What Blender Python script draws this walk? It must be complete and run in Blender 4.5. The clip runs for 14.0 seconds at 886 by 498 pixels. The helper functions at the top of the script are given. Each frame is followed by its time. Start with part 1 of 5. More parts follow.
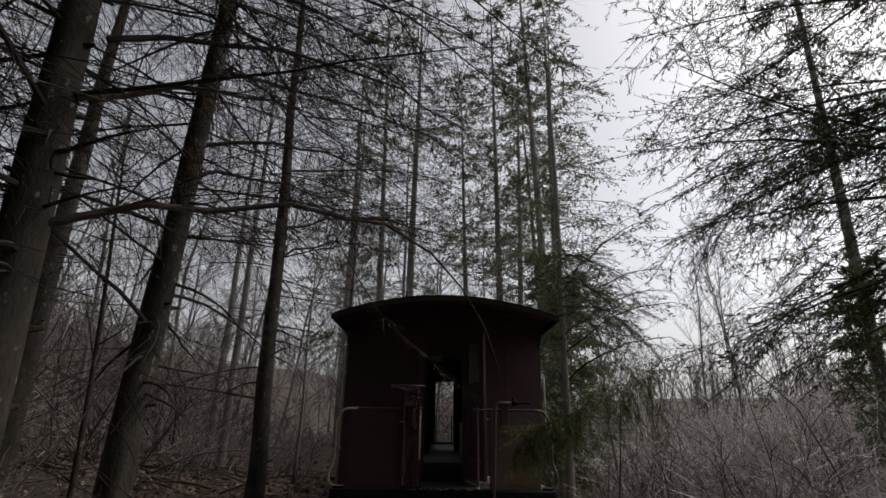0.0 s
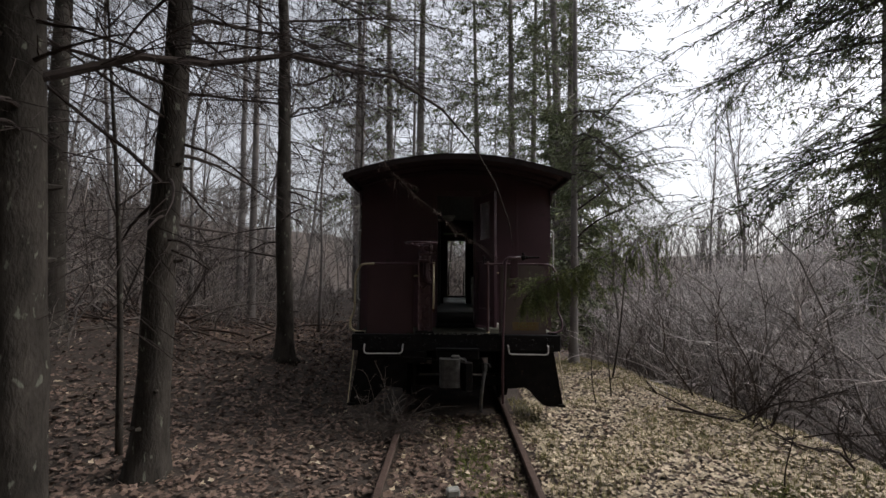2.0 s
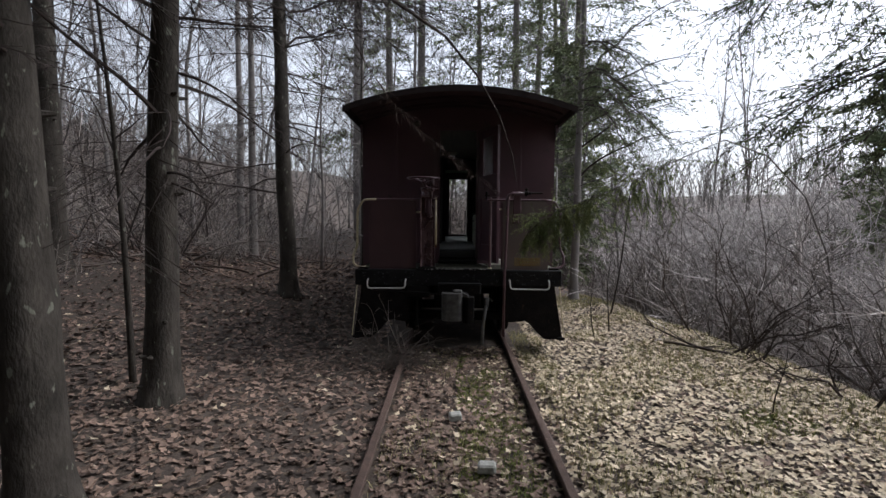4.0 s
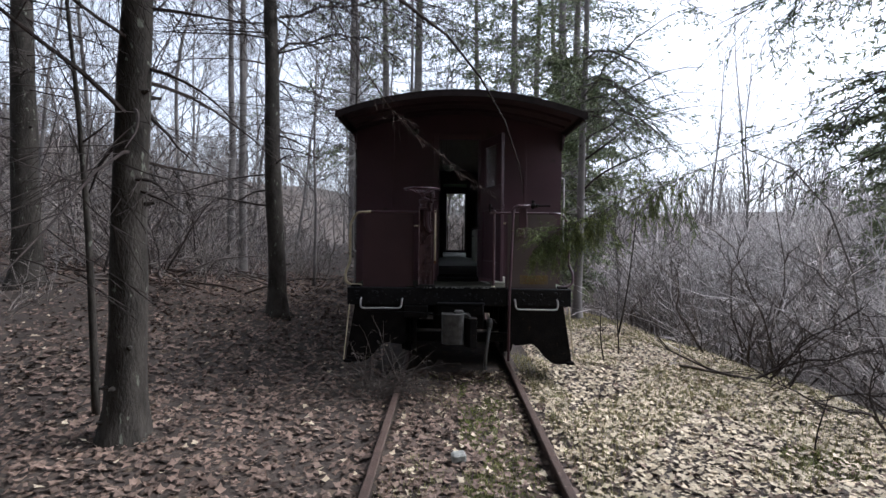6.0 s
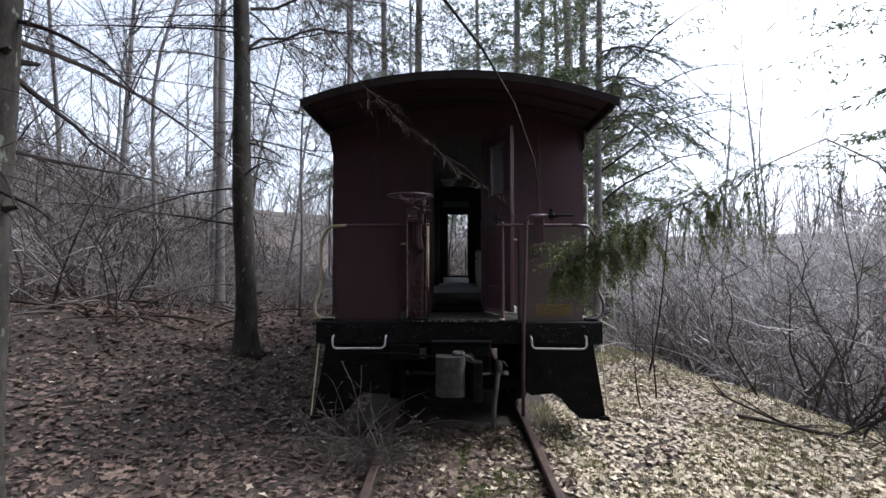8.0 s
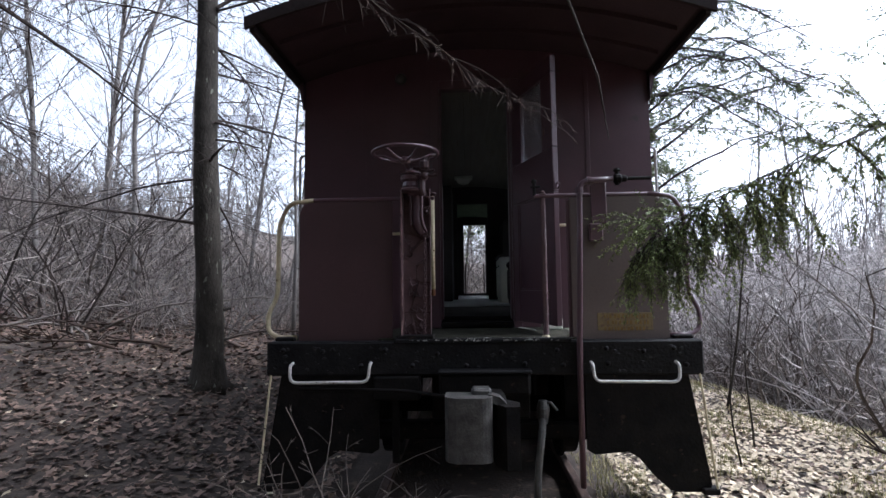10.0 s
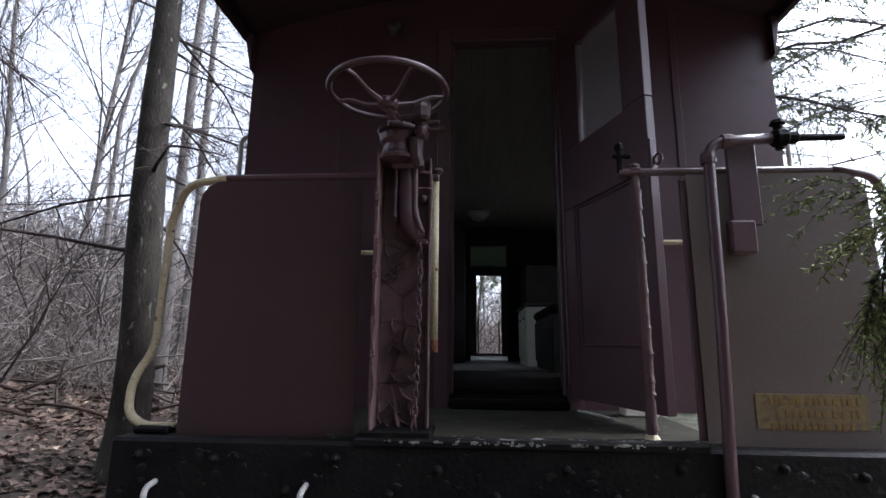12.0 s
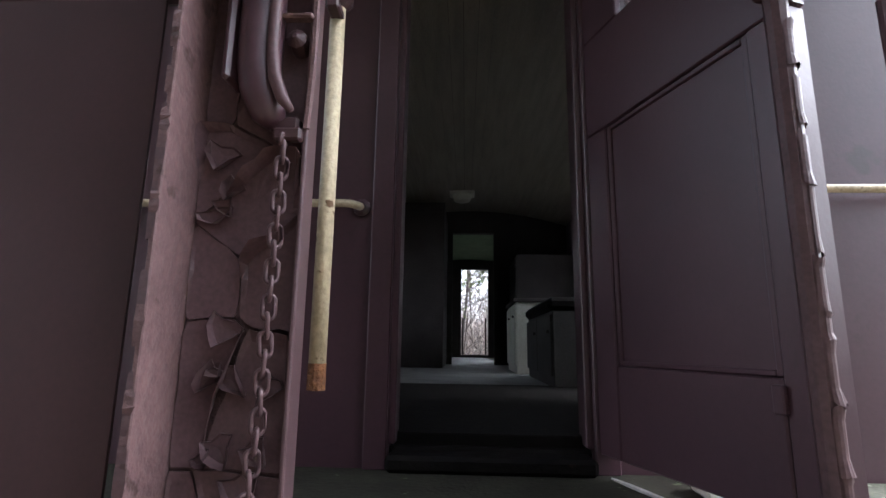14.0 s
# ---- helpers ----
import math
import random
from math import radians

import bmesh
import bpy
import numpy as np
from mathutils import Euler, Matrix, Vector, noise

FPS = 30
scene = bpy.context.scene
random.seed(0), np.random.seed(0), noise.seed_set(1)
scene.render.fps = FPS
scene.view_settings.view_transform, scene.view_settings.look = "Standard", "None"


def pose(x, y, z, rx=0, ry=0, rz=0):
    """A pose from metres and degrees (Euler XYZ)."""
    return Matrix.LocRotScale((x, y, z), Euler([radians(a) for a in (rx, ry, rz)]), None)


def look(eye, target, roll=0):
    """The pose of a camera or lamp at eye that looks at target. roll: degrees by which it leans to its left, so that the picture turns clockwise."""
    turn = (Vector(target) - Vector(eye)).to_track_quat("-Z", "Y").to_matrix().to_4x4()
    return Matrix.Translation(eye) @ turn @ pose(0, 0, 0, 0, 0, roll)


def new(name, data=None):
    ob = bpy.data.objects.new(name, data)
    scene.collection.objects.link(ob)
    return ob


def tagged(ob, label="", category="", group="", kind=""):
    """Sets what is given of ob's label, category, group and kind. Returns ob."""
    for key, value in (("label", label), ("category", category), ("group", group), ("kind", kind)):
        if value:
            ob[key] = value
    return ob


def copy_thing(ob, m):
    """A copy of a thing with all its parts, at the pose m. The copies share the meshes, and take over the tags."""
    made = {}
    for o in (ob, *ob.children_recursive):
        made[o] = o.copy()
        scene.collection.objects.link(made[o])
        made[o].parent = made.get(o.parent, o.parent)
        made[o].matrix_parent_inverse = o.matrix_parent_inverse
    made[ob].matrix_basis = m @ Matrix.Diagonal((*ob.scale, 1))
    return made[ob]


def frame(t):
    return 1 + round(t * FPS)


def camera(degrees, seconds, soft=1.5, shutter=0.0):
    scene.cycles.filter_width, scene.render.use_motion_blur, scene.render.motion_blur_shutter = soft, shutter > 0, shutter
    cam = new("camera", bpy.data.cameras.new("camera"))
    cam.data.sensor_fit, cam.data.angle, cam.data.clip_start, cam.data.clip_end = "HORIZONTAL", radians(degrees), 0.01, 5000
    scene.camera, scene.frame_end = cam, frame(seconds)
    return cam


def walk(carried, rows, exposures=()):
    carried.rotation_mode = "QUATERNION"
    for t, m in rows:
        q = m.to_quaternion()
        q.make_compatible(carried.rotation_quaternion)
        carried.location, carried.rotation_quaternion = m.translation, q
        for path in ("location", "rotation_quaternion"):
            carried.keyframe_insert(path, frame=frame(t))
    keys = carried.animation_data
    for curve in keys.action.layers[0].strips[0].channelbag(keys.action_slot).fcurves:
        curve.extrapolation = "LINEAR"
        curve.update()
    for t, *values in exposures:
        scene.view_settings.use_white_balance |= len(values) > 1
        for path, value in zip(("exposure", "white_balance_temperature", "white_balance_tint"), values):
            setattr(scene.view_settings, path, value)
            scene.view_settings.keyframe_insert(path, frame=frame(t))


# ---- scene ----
cam = camera(83.2, 14.0)
PATH = [
    (0, (-0.089, -7.301, 2.147), (-0.078, -5.41, 2.799), 0.8),
    (0.5, (-0.082, -7.268, 2.146), (-0.092, -5.333, 2.653), 0.8),
    (1, (-0.074, -7.269, 2.125), (-0.089, -5.309, 2.521), 0.3),
    (1.5, (-0.092, -7.267, 2.114), (-0.112, -5.282, 2.361), -0.5),
    (2, (-0.088, -7.277, 2.088), (-0.117, -5.281, 2.206), 0.3),
    (2.5, (-0.08, -7.273, 2.052), (-0.11, -5.273, 2.065), 0.4),
    (3, (-0.094, -7.277, 2.059), (-0.121, -5.279, 1.973), 0.3),
    (5.5, (-0.14, -6.955, 1.944), (-0.175, -4.959, 1.815), 0.8),
    (6, (-0.176, -6.711, 1.996), (-0.19, -4.712, 1.94), 0.6),
    (6.5, (-0.086, -6.415, 1.967), (-0.099, -4.415, 1.951), -0.4),
    (7, (-0.04, -6.078, 1.956), (-0.07, -4.078, 1.977), 1.2),
    (7.5, (-0.101, -5.639, 1.94), (-0.13, -3.639, 1.963), -0.1),
    (8, (-0.082, -5.283, 1.915), (-0.114, -3.284, 1.965), -0.0),
    (10.5, (-0.084, -3.053, 1.638), (-0.202, -1.069, 1.862), -0.3),
    (11, (-0.1, -2.604, 1.637), (-0.222, -0.633, 1.954), 1.7),
    (11.5, (-0.104, -2.237, 1.627), (-0.245, -0.273, 1.983), 1.6),
    (12, (-0.161, -1.883, 1.62), (-0.297, 0.075, 2.003), 0.5),
    (12.5, (-0.183, -1.542, 1.626), (-0.252, 0.433, 1.929), 0.1),
    (13, (-0.111, -1.213, 1.631), (-0.158, 0.76, 1.956), 0.2),
    (13.5, (-0.077, -0.975, 1.646), (-0.158, 0.997, 1.971), 1.0),
    (14, (-0.077, -0.75, 1.677), (-0.168, 1.212, 2.053), 0.8),
]
EXPOSURES = [(0, 0.05, 6500, 12), (1.5, 0.45, 6400, 12), (3, 0.75, 6200, 11), (5.3, 1.3, 5700, 11), (8.2, 1.65, 5600, 11), (10.3, 1.9, 5500, 12), (11, 1.9, 5500, 12), (12, 2.1, 5600, 13), (12.6, 2.25, 5600, 13), (13.3, 2.6, 5800, 14), (14, 3.1, 5800, 13)]
walk(cam, [(t, look(eye, target, roll)) for t, eye, target, roll in PATH], EXPOSURES)

# ---- sky, sun and exposure ----
world = bpy.data.worlds.new("overcast_sky")
scene.world = world
world.use_nodes = True
wn, wl = world.node_tree.nodes, world.node_tree.links
sky = wn.new("ShaderNodeTexSky")
sky.sky_type = "NISHITA"
sky.sun_disc = False
sky.sun_elevation, sky.sun_rotation = radians(50), radians(74)
sky.dust_density, sky.air_density = 4.0, 1.0
hs = wn.new("ShaderNodeHueSaturation")
hs.inputs["Saturation"].default_value = 0.22
wl.new(sky.outputs[0], hs.inputs["Color"])
wl.new(hs.outputs[0], wn["Background"].inputs["Color"])
wn["Background"].inputs["Strength"].default_value = 0.15
sun = new("sun", bpy.data.lights.new("sun", "SUN"))
sun.data.energy, sun.data.angle, sun.data.color = 0.85, radians(25), (1.0, 0.96, 0.9)
sun.matrix_world = look((18.5, 5.3, 23), (0, 0, 0))


# ---- materials ----
def material(name, a, b, scale=6.0, rough=0.85, metal=0.0, bump=0.3, fine=60.0, spots=None, spot_at=0.62, island=0.0, stretch=(1, 1, 1), gloss=0.3, grained=0.45):
    """Two base colours mixed by coarse noise, grained by fine noise, with optional spots of a third one."""
    m = bpy.data.materials.new(name)
    m.use_nodes = True
    n, l = m.node_tree.nodes, m.node_tree.links
    p = n["Principled BSDF"]
    co = n.new("ShaderNodeTexCoord")
    mp = n.new("ShaderNodeMapping")
    mp.inputs["Scale"].default_value = stretch
    l.new(co.outputs["Object"], mp.inputs[0])
    big, small = n.new("ShaderNodeTexNoise"), n.new("ShaderNodeTexNoise")
    big.inputs["Scale"].default_value, small.inputs["Scale"].default_value = scale, fine
    big.inputs["Detail"].default_value = small.inputs["Detail"].default_value = 5
    l.new(mp.outputs[0], big.inputs["Vector"])
    l.new(mp.outputs[0], small.inputs["Vector"])
    ramp = n.new("ShaderNodeMapRange")
    ramp.inputs[1].default_value, ramp.inputs[2].default_value = 0.32, 0.68
    l.new(big.outputs[0], ramp.inputs[0])
    mix = n.new("ShaderNodeMix")
    mix.data_type = "RGBA"
    mix.inputs["A"].default_value, mix.inputs["B"].default_value = (*a, 1), (*b, 1)
    l.new(ramp.outputs[0], mix.inputs["Factor"])
    out = mix.outputs["Result"]
    grain = n.new("ShaderNodeMix")
    grain.data_type, grain.blend_type = "RGBA", "OVERLAY"
    grain.inputs["Factor"].default_value = grained
    l.new(out, grain.inputs["A"])
    l.new(small.outputs[0], grain.inputs["B"])
    out = grain.outputs["Result"]
    if spots:
        sp = n.new("ShaderNodeTexNoise")
        sp.inputs["Scale"].default_value, sp.inputs["Detail"].default_value = scale * 2.3, 6
        l.new(mp.outputs[0], sp.inputs["Vector"])
        gate = n.new("ShaderNodeMapRange")
        gate.inputs[1].default_value, gate.inputs[2].default_value = spot_at, spot_at + 0.05
        l.new(sp.outputs[0], gate.inputs[0])
        sm = n.new("ShaderNodeMix")
        sm.data_type = "RGBA"
        sm.inputs["B"].default_value = (*spots, 1)
        l.new(gate.outputs[0], sm.inputs["Factor"])
        l.new(out, sm.inputs["A"])
        out = sm.outputs["Result"]
    if island:
        geo, var = n.new("ShaderNodeNewGeometry"), n.new("ShaderNodeHueSaturation")
        rng = n.new("ShaderNodeMapRange")
        rng.inputs[3].default_value, rng.inputs[4].default_value = 1 - island, 1 + island
        l.new(geo.outputs["Random Per Island"], rng.inputs[0])
        l.new(rng.outputs[0], var.inputs["Value"])
        l.new(out, var.inputs["Color"])
        out = var.outputs[0]
    l.new(out, p.inputs["Base Color"])
    rr = n.new("ShaderNodeMapRange")
    rr.inputs[3].default_value, rr.inputs[4].default_value = max(rough - 0.12, 0.05), min(rough + 0.12, 1)
    l.new(small.outputs[0], rr.inputs[0])
    l.new(rr.outputs[0], p.inputs["Roughness"])
    p.inputs["Metallic"].default_value = metal
    p.inputs["Specular IOR Level"].default_value = gloss
    if bump:
        bp = n.new("ShaderNodeBump")
        bp.inputs["Strength"].default_value, bp.inputs["Distance"].default_value = bump, 0.01
        l.new(small.outputs[0], bp.inputs["Height"])
        l.new(bp.outputs[0], p.inputs["Normal"])
    return m


MAROON = material("maroon_paint", (0.08, 0.037, 0.046), (0.06, 0.028, 0.036), 2.2, 0.4, 0, 0.035, 70, (0.048, 0.026, 0.027), 0.67, gloss=0.65, grained=0.2)
# left panel darker, right one greyer and lighter: light from the right in colour
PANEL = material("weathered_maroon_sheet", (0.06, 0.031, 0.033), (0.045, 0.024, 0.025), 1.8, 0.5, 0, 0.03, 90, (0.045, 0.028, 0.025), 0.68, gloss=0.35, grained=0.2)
LIT_SHEET = material("skylit_maroon_sheet", (0.125, 0.095, 0.085), (0.1, 0.075, 0.067), 1.6, 0.5, 0, 0.03, 90, (0.075, 0.055, 0.045), 0.68, gloss=0.4, grained=0.2)
PEEL = material("peeling_maroon_paint", (0.11, 0.066, 0.069), (0.085, 0.05, 0.053), 12, 0.45, 0, 0.04, 120)
UNDER = material("bare_undercoat", (0.04, 0.024, 0.025), (0.075, 0.042, 0.042), 18, 0.8, 0, 0.5, 140)
PINK = material("faded_pink_paint", (0.17, 0.1, 0.098), (0.12, 0.072, 0.07), 7, 0.6, 0, 0.5, 60, (0.07, 0.04, 0.038), 0.6)
BLACK = material("chipped_black_paint", (0.007, 0.0065, 0.007), (0.013, 0.012, 0.012), 7, 0.6, 0, 0.5, 45, (0.035, 0.034, 0.031), 0.70, gloss=0.1)
BLISTER = material("blistered_black_paint", (0.008, 0.0075, 0.008), (0.014, 0.013, 0.013), 20, 0.45, 0, 0.4, 70, gloss=0.25)
OLDPAINT = material("old_grey_undercoat", (0.34, 0.33, 0.3), (0.14, 0.135, 0.12), 24, 0.7, 0, 0.3, 90)
SOOT = material("grimy_black_iron", (0.006, 0.0055, 0.0055), (0.012, 0.01, 0.009), 8, 0.75, 0.2, 0.4, 50, (0.035, 0.022, 0.016), 0.66, gloss=0.1)
ROOF = material("dark_roof_sheet", (0.02, 0.015, 0.015), (0.035, 0.026, 0.025), 4, 0.75, 0, 0.3, 50, (0.05, 0.055, 0.03), 0.66, gloss=0.1)
IVORY = material("aged_ivory_paint", (0.58, 0.5, 0.33), (0.46, 0.38, 0.24), 14, 0.5, 0, 0.3, 90, (0.13, 0.07, 0.035), 0.64)
WHITE = material("dirty_white_paint", (0.55, 0.53, 0.5), (0.4, 0.38, 0.36), 20, 0.55, 0, 0.3, 90, (0.09, 0.07, 0.06), 0.63)
RUST = material("rusty_iron", (0.13, 0.055, 0.025), (0.22, 0.1, 0.04), 30, 0.85, 0.2, 0.6, 120)
STEEL = material("worn_casting", (0.075, 0.071, 0.066), (0.035, 0.033, 0.031), 14, 0.55, 0.3, 0.4, 70)
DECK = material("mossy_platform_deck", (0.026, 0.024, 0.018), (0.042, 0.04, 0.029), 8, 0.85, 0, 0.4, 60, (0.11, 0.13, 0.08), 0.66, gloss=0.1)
# lichen plus the light on the right deck plate, both in the colour
LICHEN = material("lit_lichen_deck", (0.15, 0.155, 0.12), (0.065, 0.065, 0.048), 9, 0.9, 0, 0.5, 60, (0.24, 0.26, 0.2), 0.62, gloss=0.1)
# maroon darkened to hold the shade under the roof overhang
LINING = material("shade_dark_canopy_lining", (0.048, 0.028, 0.032), (0.034, 0.021, 0.024), 3, 0.7, 0, 0.1, 60, (0.045, 0.026, 0.028), 0.66, gloss=0.15)
LINO = material("grey_interior_floor", (0.3, 0.31, 0.3), (0.22, 0.23, 0.23), 4, 0.6, 0, 0.15, 60)
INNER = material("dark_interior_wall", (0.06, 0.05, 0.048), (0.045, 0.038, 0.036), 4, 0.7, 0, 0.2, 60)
BOARDS = material("varnished_ceiling_boards", (0.26, 0.24, 0.19), (0.2, 0.185, 0.15), 3, 0.6, 0, 0.15, 60, stretch=(6, 0.6, 6))
GREENP = material("green_ceiling_paint", (0.2, 0.3, 0.17), (0.15, 0.23, 0.13), 4, 0.7, 0, 0.2, 60)
CREAM = material("cream_cabinet_paint", (0.72, 0.72, 0.62), (0.62, 0.62, 0.53), 5, 0.6, 0, 0.15, 60)
YELLOW = material("yellow_label", (0.2, 0.145, 0.06), (0.14, 0.1, 0.055), 16, 0.6, 0, 0.1, 90, (0.12, 0.075, 0.05), 0.56)
INK = material("label_ink", (0.12, 0.07, 0.02), (0.2, 0.12, 0.03), 30, 0.7, 0, 0, 90)
BARK = material("grey_brown_bark", (0.066, 0.057, 0.048), (0.03, 0.026, 0.022), 7, 0.95, 0, 1.0, 42, (0.15, 0.15, 0.12), 0.64, stretch=(1, 1, 0.45), gloss=0.1)
DEADWOOD = material("dead_twig", (0.034, 0.027, 0.024), (0.058, 0.046, 0.04), 5, 0.95, 0, 0.2, 60, island=0.3, gloss=0.1)
PALETWIG = material("pale_dead_twig", (0.1, 0.08, 0.066), (0.065, 0.052, 0.044), 5, 0.95, 0, 0.2, 60, island=0.35)
SPRAYTWIG = material("brown_dead_twig", (0.075, 0.054, 0.043), (0.045, 0.033, 0.028), 5, 0.95, 0, 0.2, 60, island=0.3, gloss=0.1)
# bark lightened so that the colour itself carries the haze of distance
FARWOOD = material("haze_paled_bark", (0.185, 0.165, 0.152), (0.12, 0.107, 0.099), 2, 0.95, 0, 0.2, 30, island=0.25)
# brush of the open right side, its skylight put into a paler colour
BRUSH = material("skylit_brush_twig", (0.5, 0.46, 0.435), (0.28, 0.25, 0.235), 2, 0.95, 0, 0.2, 40, island=0.7)
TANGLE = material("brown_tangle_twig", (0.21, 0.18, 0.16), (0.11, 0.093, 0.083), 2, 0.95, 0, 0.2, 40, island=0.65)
NEEDLE = material("conifer_needles", (0.075, 0.105, 0.045), (0.115, 0.135, 0.055), 2.5, 0.8, 0, 0, 40, island=0.45)
HEMLOCK = material("hemlock_needles", (0.13, 0.17, 0.06), (0.19, 0.21, 0.065), 2.5, 0.75, 0, 0, 40, island=0.4)
# needles lightened too: haze mixed into their green
FARNEEDLE = material("haze_paled_needles", (0.13, 0.16, 0.085), (0.185, 0.2, 0.1), 1.5, 0.85, 0, 0, 30, island=0.4)
# brown leaf colour, lowered somewhat for the shade on the left
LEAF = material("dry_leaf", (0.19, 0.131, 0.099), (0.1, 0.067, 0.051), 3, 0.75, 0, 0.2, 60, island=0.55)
# pale leaf colour, raised further for the daylight on the right
PALELEAF = material("pale_brightened_leaf", (0.52, 0.43, 0.305), (0.36, 0.29, 0.195), 3, 0.7, 0, 0.2, 60, island=0.35)
GRASS = material("dry_grass", (0.33, 0.285, 0.14), (0.21, 0.205, 0.085), 2, 0.85, 0, 0, 30, island=0.4)
MOSS = material("moss", (0.12, 0.15, 0.035), (0.2, 0.2, 0.06), 6, 0.95, 0, 0.8, 90, island=0.3)
RAILM = material("rusty_rail", (0.1, 0.066, 0.052), (0.07, 0.047, 0.038), 9, 0.7, 0.3, 0.4, 80, (0.17, 0.12, 0.09), 0.66)
TIE = material("weathered_tie", (0.06, 0.048, 0.04), (0.1, 0.085, 0.07), 6, 0.95, 0, 0.8, 60, stretch=(0.3, 3, 3))
STONE = material("pale_block", (0.34, 0.335, 0.305), (0.22, 0.22, 0.195), 20, 0.8, 0, 0.5, 80)
SOIL = material("leaf_mould_ground", (0.07, 0.053, 0.042), (0.042, 0.032, 0.026), 3.5, 0.95, 0, 1.0, 34, (0.125, 0.092, 0.064), 0.6)
GLASS = bpy.data.materials.new("dusty_glass")
GLASS.use_nodes = True
_p = GLASS.node_tree.nodes["Principled BSDF"]
_p.inputs["Base Color"].default_value = (0.75, 0.78, 0.78, 1)
_p.inputs["Transmission Weight"].default_value, _p.inputs["Roughness"].default_value = 0.92, 0.2


# ---- mesh helpers ----
class Shape:
    """Collects vertices and faces of one mesh."""

    def __init__(self):
        self.v, self.f = [], []

    def box(self, lo, hi, c=0.004):
        """A box with chamfered edges."""
        b = len(self.v)
        ids = {}
        for i in (0, 1):
            for j in (0, 1):
                for k in (0, 1):
                    s = [(lo, hi)[q][d] for d, q in enumerate((i, j, k))]
                    inn = [s[d] + (c if q == 0 else -c) for d, q in enumerate((i, j, k))]
                    for d in range(3):
                        w = list(inn)
                        w[d] = s[d]
                        ids[i, j, k, d] = len(self.v)
                        self.v.append(tuple(w))
        for d in range(3):
            e, g = [q for q in range(3) if q != d]
            for side in (0, 1):
                q = []
                for a1, a2 in ((0, 0), (1, 0), (1, 1), (0, 1)):
                    key = [0, 0, 0]
                    key[d], key[e], key[g] = side, a1, a2
                    q.append(ids[(*key, d)])
                self.f.append(q if (side == 1) == (d != 1) else q[::-1])
            for a1 in (0, 1):
                for a2 in (0, 1):
                    k0, k1 = [0, 0, 0], [0, 0, 0]
                    k0[e], k0[g], k1[e], k1[g] = a1, a2, a1, a2
                    k1[d] = 1
                    self.f.append([ids[(*k0, e)], ids[(*k1, e)], ids[(*k1, g)], ids[(*k0, g)]])
        for i in (0, 1):
            for j in (0, 1):
                for k in (0, 1):
                    self.f.append([ids[i, j, k, d] for d in range(3)])
        return self

    def tube(self, pts, radii, n=3, caps=True):
        """A tapered tube along points."""
        last = None
        m = len(pts)
        if not isinstance(radii, (list, tuple)):
            radii = [radii] * m
        ref = None
        for i in range(m):
            a, b = pts[max(i - 1, 0)], pts[min(i + 1, m - 1)]
            dx, dy, dz = b[0] - a[0], b[1] - a[1], b[2] - a[2]
            L = math.sqrt(dx * dx + dy * dy + dz * dz) or 1e-6
            dx, dy, dz = dx / L, dy / L, dz / L
            if ref is None:
                ref = (0.0, 0.0, 1.0) if abs(dz) < 0.8 else (1.0, 0.0, 0.0)
            k = ref[0] * dx + ref[1] * dy + ref[2] * dz
            ux, uy, uz = ref[0] - k * dx, ref[1] - k * dy, ref[2] - k * dz
            L = math.sqrt(ux * ux + uy * uy + uz * uz) or 1e-6
            ux, uy, uz = ux / L, uy / L, uz / L
            ref = (ux, uy, uz)
            wx, wy, wz = dy * uz - dz * uy, dz * ux - dx * uz, dx * uy - dy * ux
            s = len(self.v)
            r, p = radii[i], pts[i]
            for j in range(n):
                cs, sn = math.cos(6.28318 * j / n) * r, math.sin(6.28318 * j / n) * r
                self.v.append((p[0] + ux * cs + wx * sn, p[1] + uy * cs + wy * sn, p[2] + uz * cs + wz * sn))
            if last is not None:
                for j in range(n):
                    j2 = (j + 1) % n
                    self.f.append((last + j, last + j2, s + j2, s + j))
            elif caps:
                self.f.append(tuple(range(s + n - 1, s - 1, -1)))
            last = s
        if caps:
            self.f.append(tuple(range(last, last + n)))
        return self

    def ring(self, c, R, r, axis="z", n=28, k=8):
        """A torus."""
        b = len(self.v)
        for i in range(n):
            a = 6.28318 * i / n
            for j in range(k):
                q = 6.28318 * j / k
                rad, h = R + r * math.cos(q), r * math.sin(q)
                u, w = rad * math.cos(a), rad * math.sin(a)
                d = {"z": (u, w, h), "y": (u, h, w), "x": (h, u, w)}[axis]
                self.v.append((c[0] + d[0], c[1] + d[1], c[2] + d[2]))
        for i in range(n):
            for j in range(k):
                i2, j2 = (i + 1) % n, (j + 1) % k
                self.f.append((b + i * k + j, b + i2 * k + j, b + i2 * k + j2, b + i * k + j2))
        return self

    def lathe(self, c, prof, n=16, axis="z"):
        """A turned body: prof holds (radius, height)."""
        pts = []
        b = len(self.v)
        for r, h in prof:
            for j in range(n):
                a = 6.28318 * j / n
                u, w = r * math.cos(a), r * math.sin(a)
                d = {"z": (u, w, h), "y": (u, h, w), "x": (h, u, w)}[axis]
                self.v.append((c[0] + d[0], c[1] + d[1], c[2] + d[2]))
        for i in range(len(prof) - 1):
            for j in range(n):
                j2 = (j + 1) % n
                self.f.append((b + i * n + j, b + i * n + j2, b + (i + 1) * n + j2, b + (i + 1) * n + j))
        self.f.append(tuple(range(b + n - 1, b - 1, -1)))
        t = b + (len(prof) - 1) * n
        self.f.append(tuple(range(t, t + n)))
        return self

    def slab(self, outline, depth, axis="y", at=0.0):
        """An outline of (u, w) pushed along an axis from at to at + depth."""
        b, n = len(self.v), len(outline)
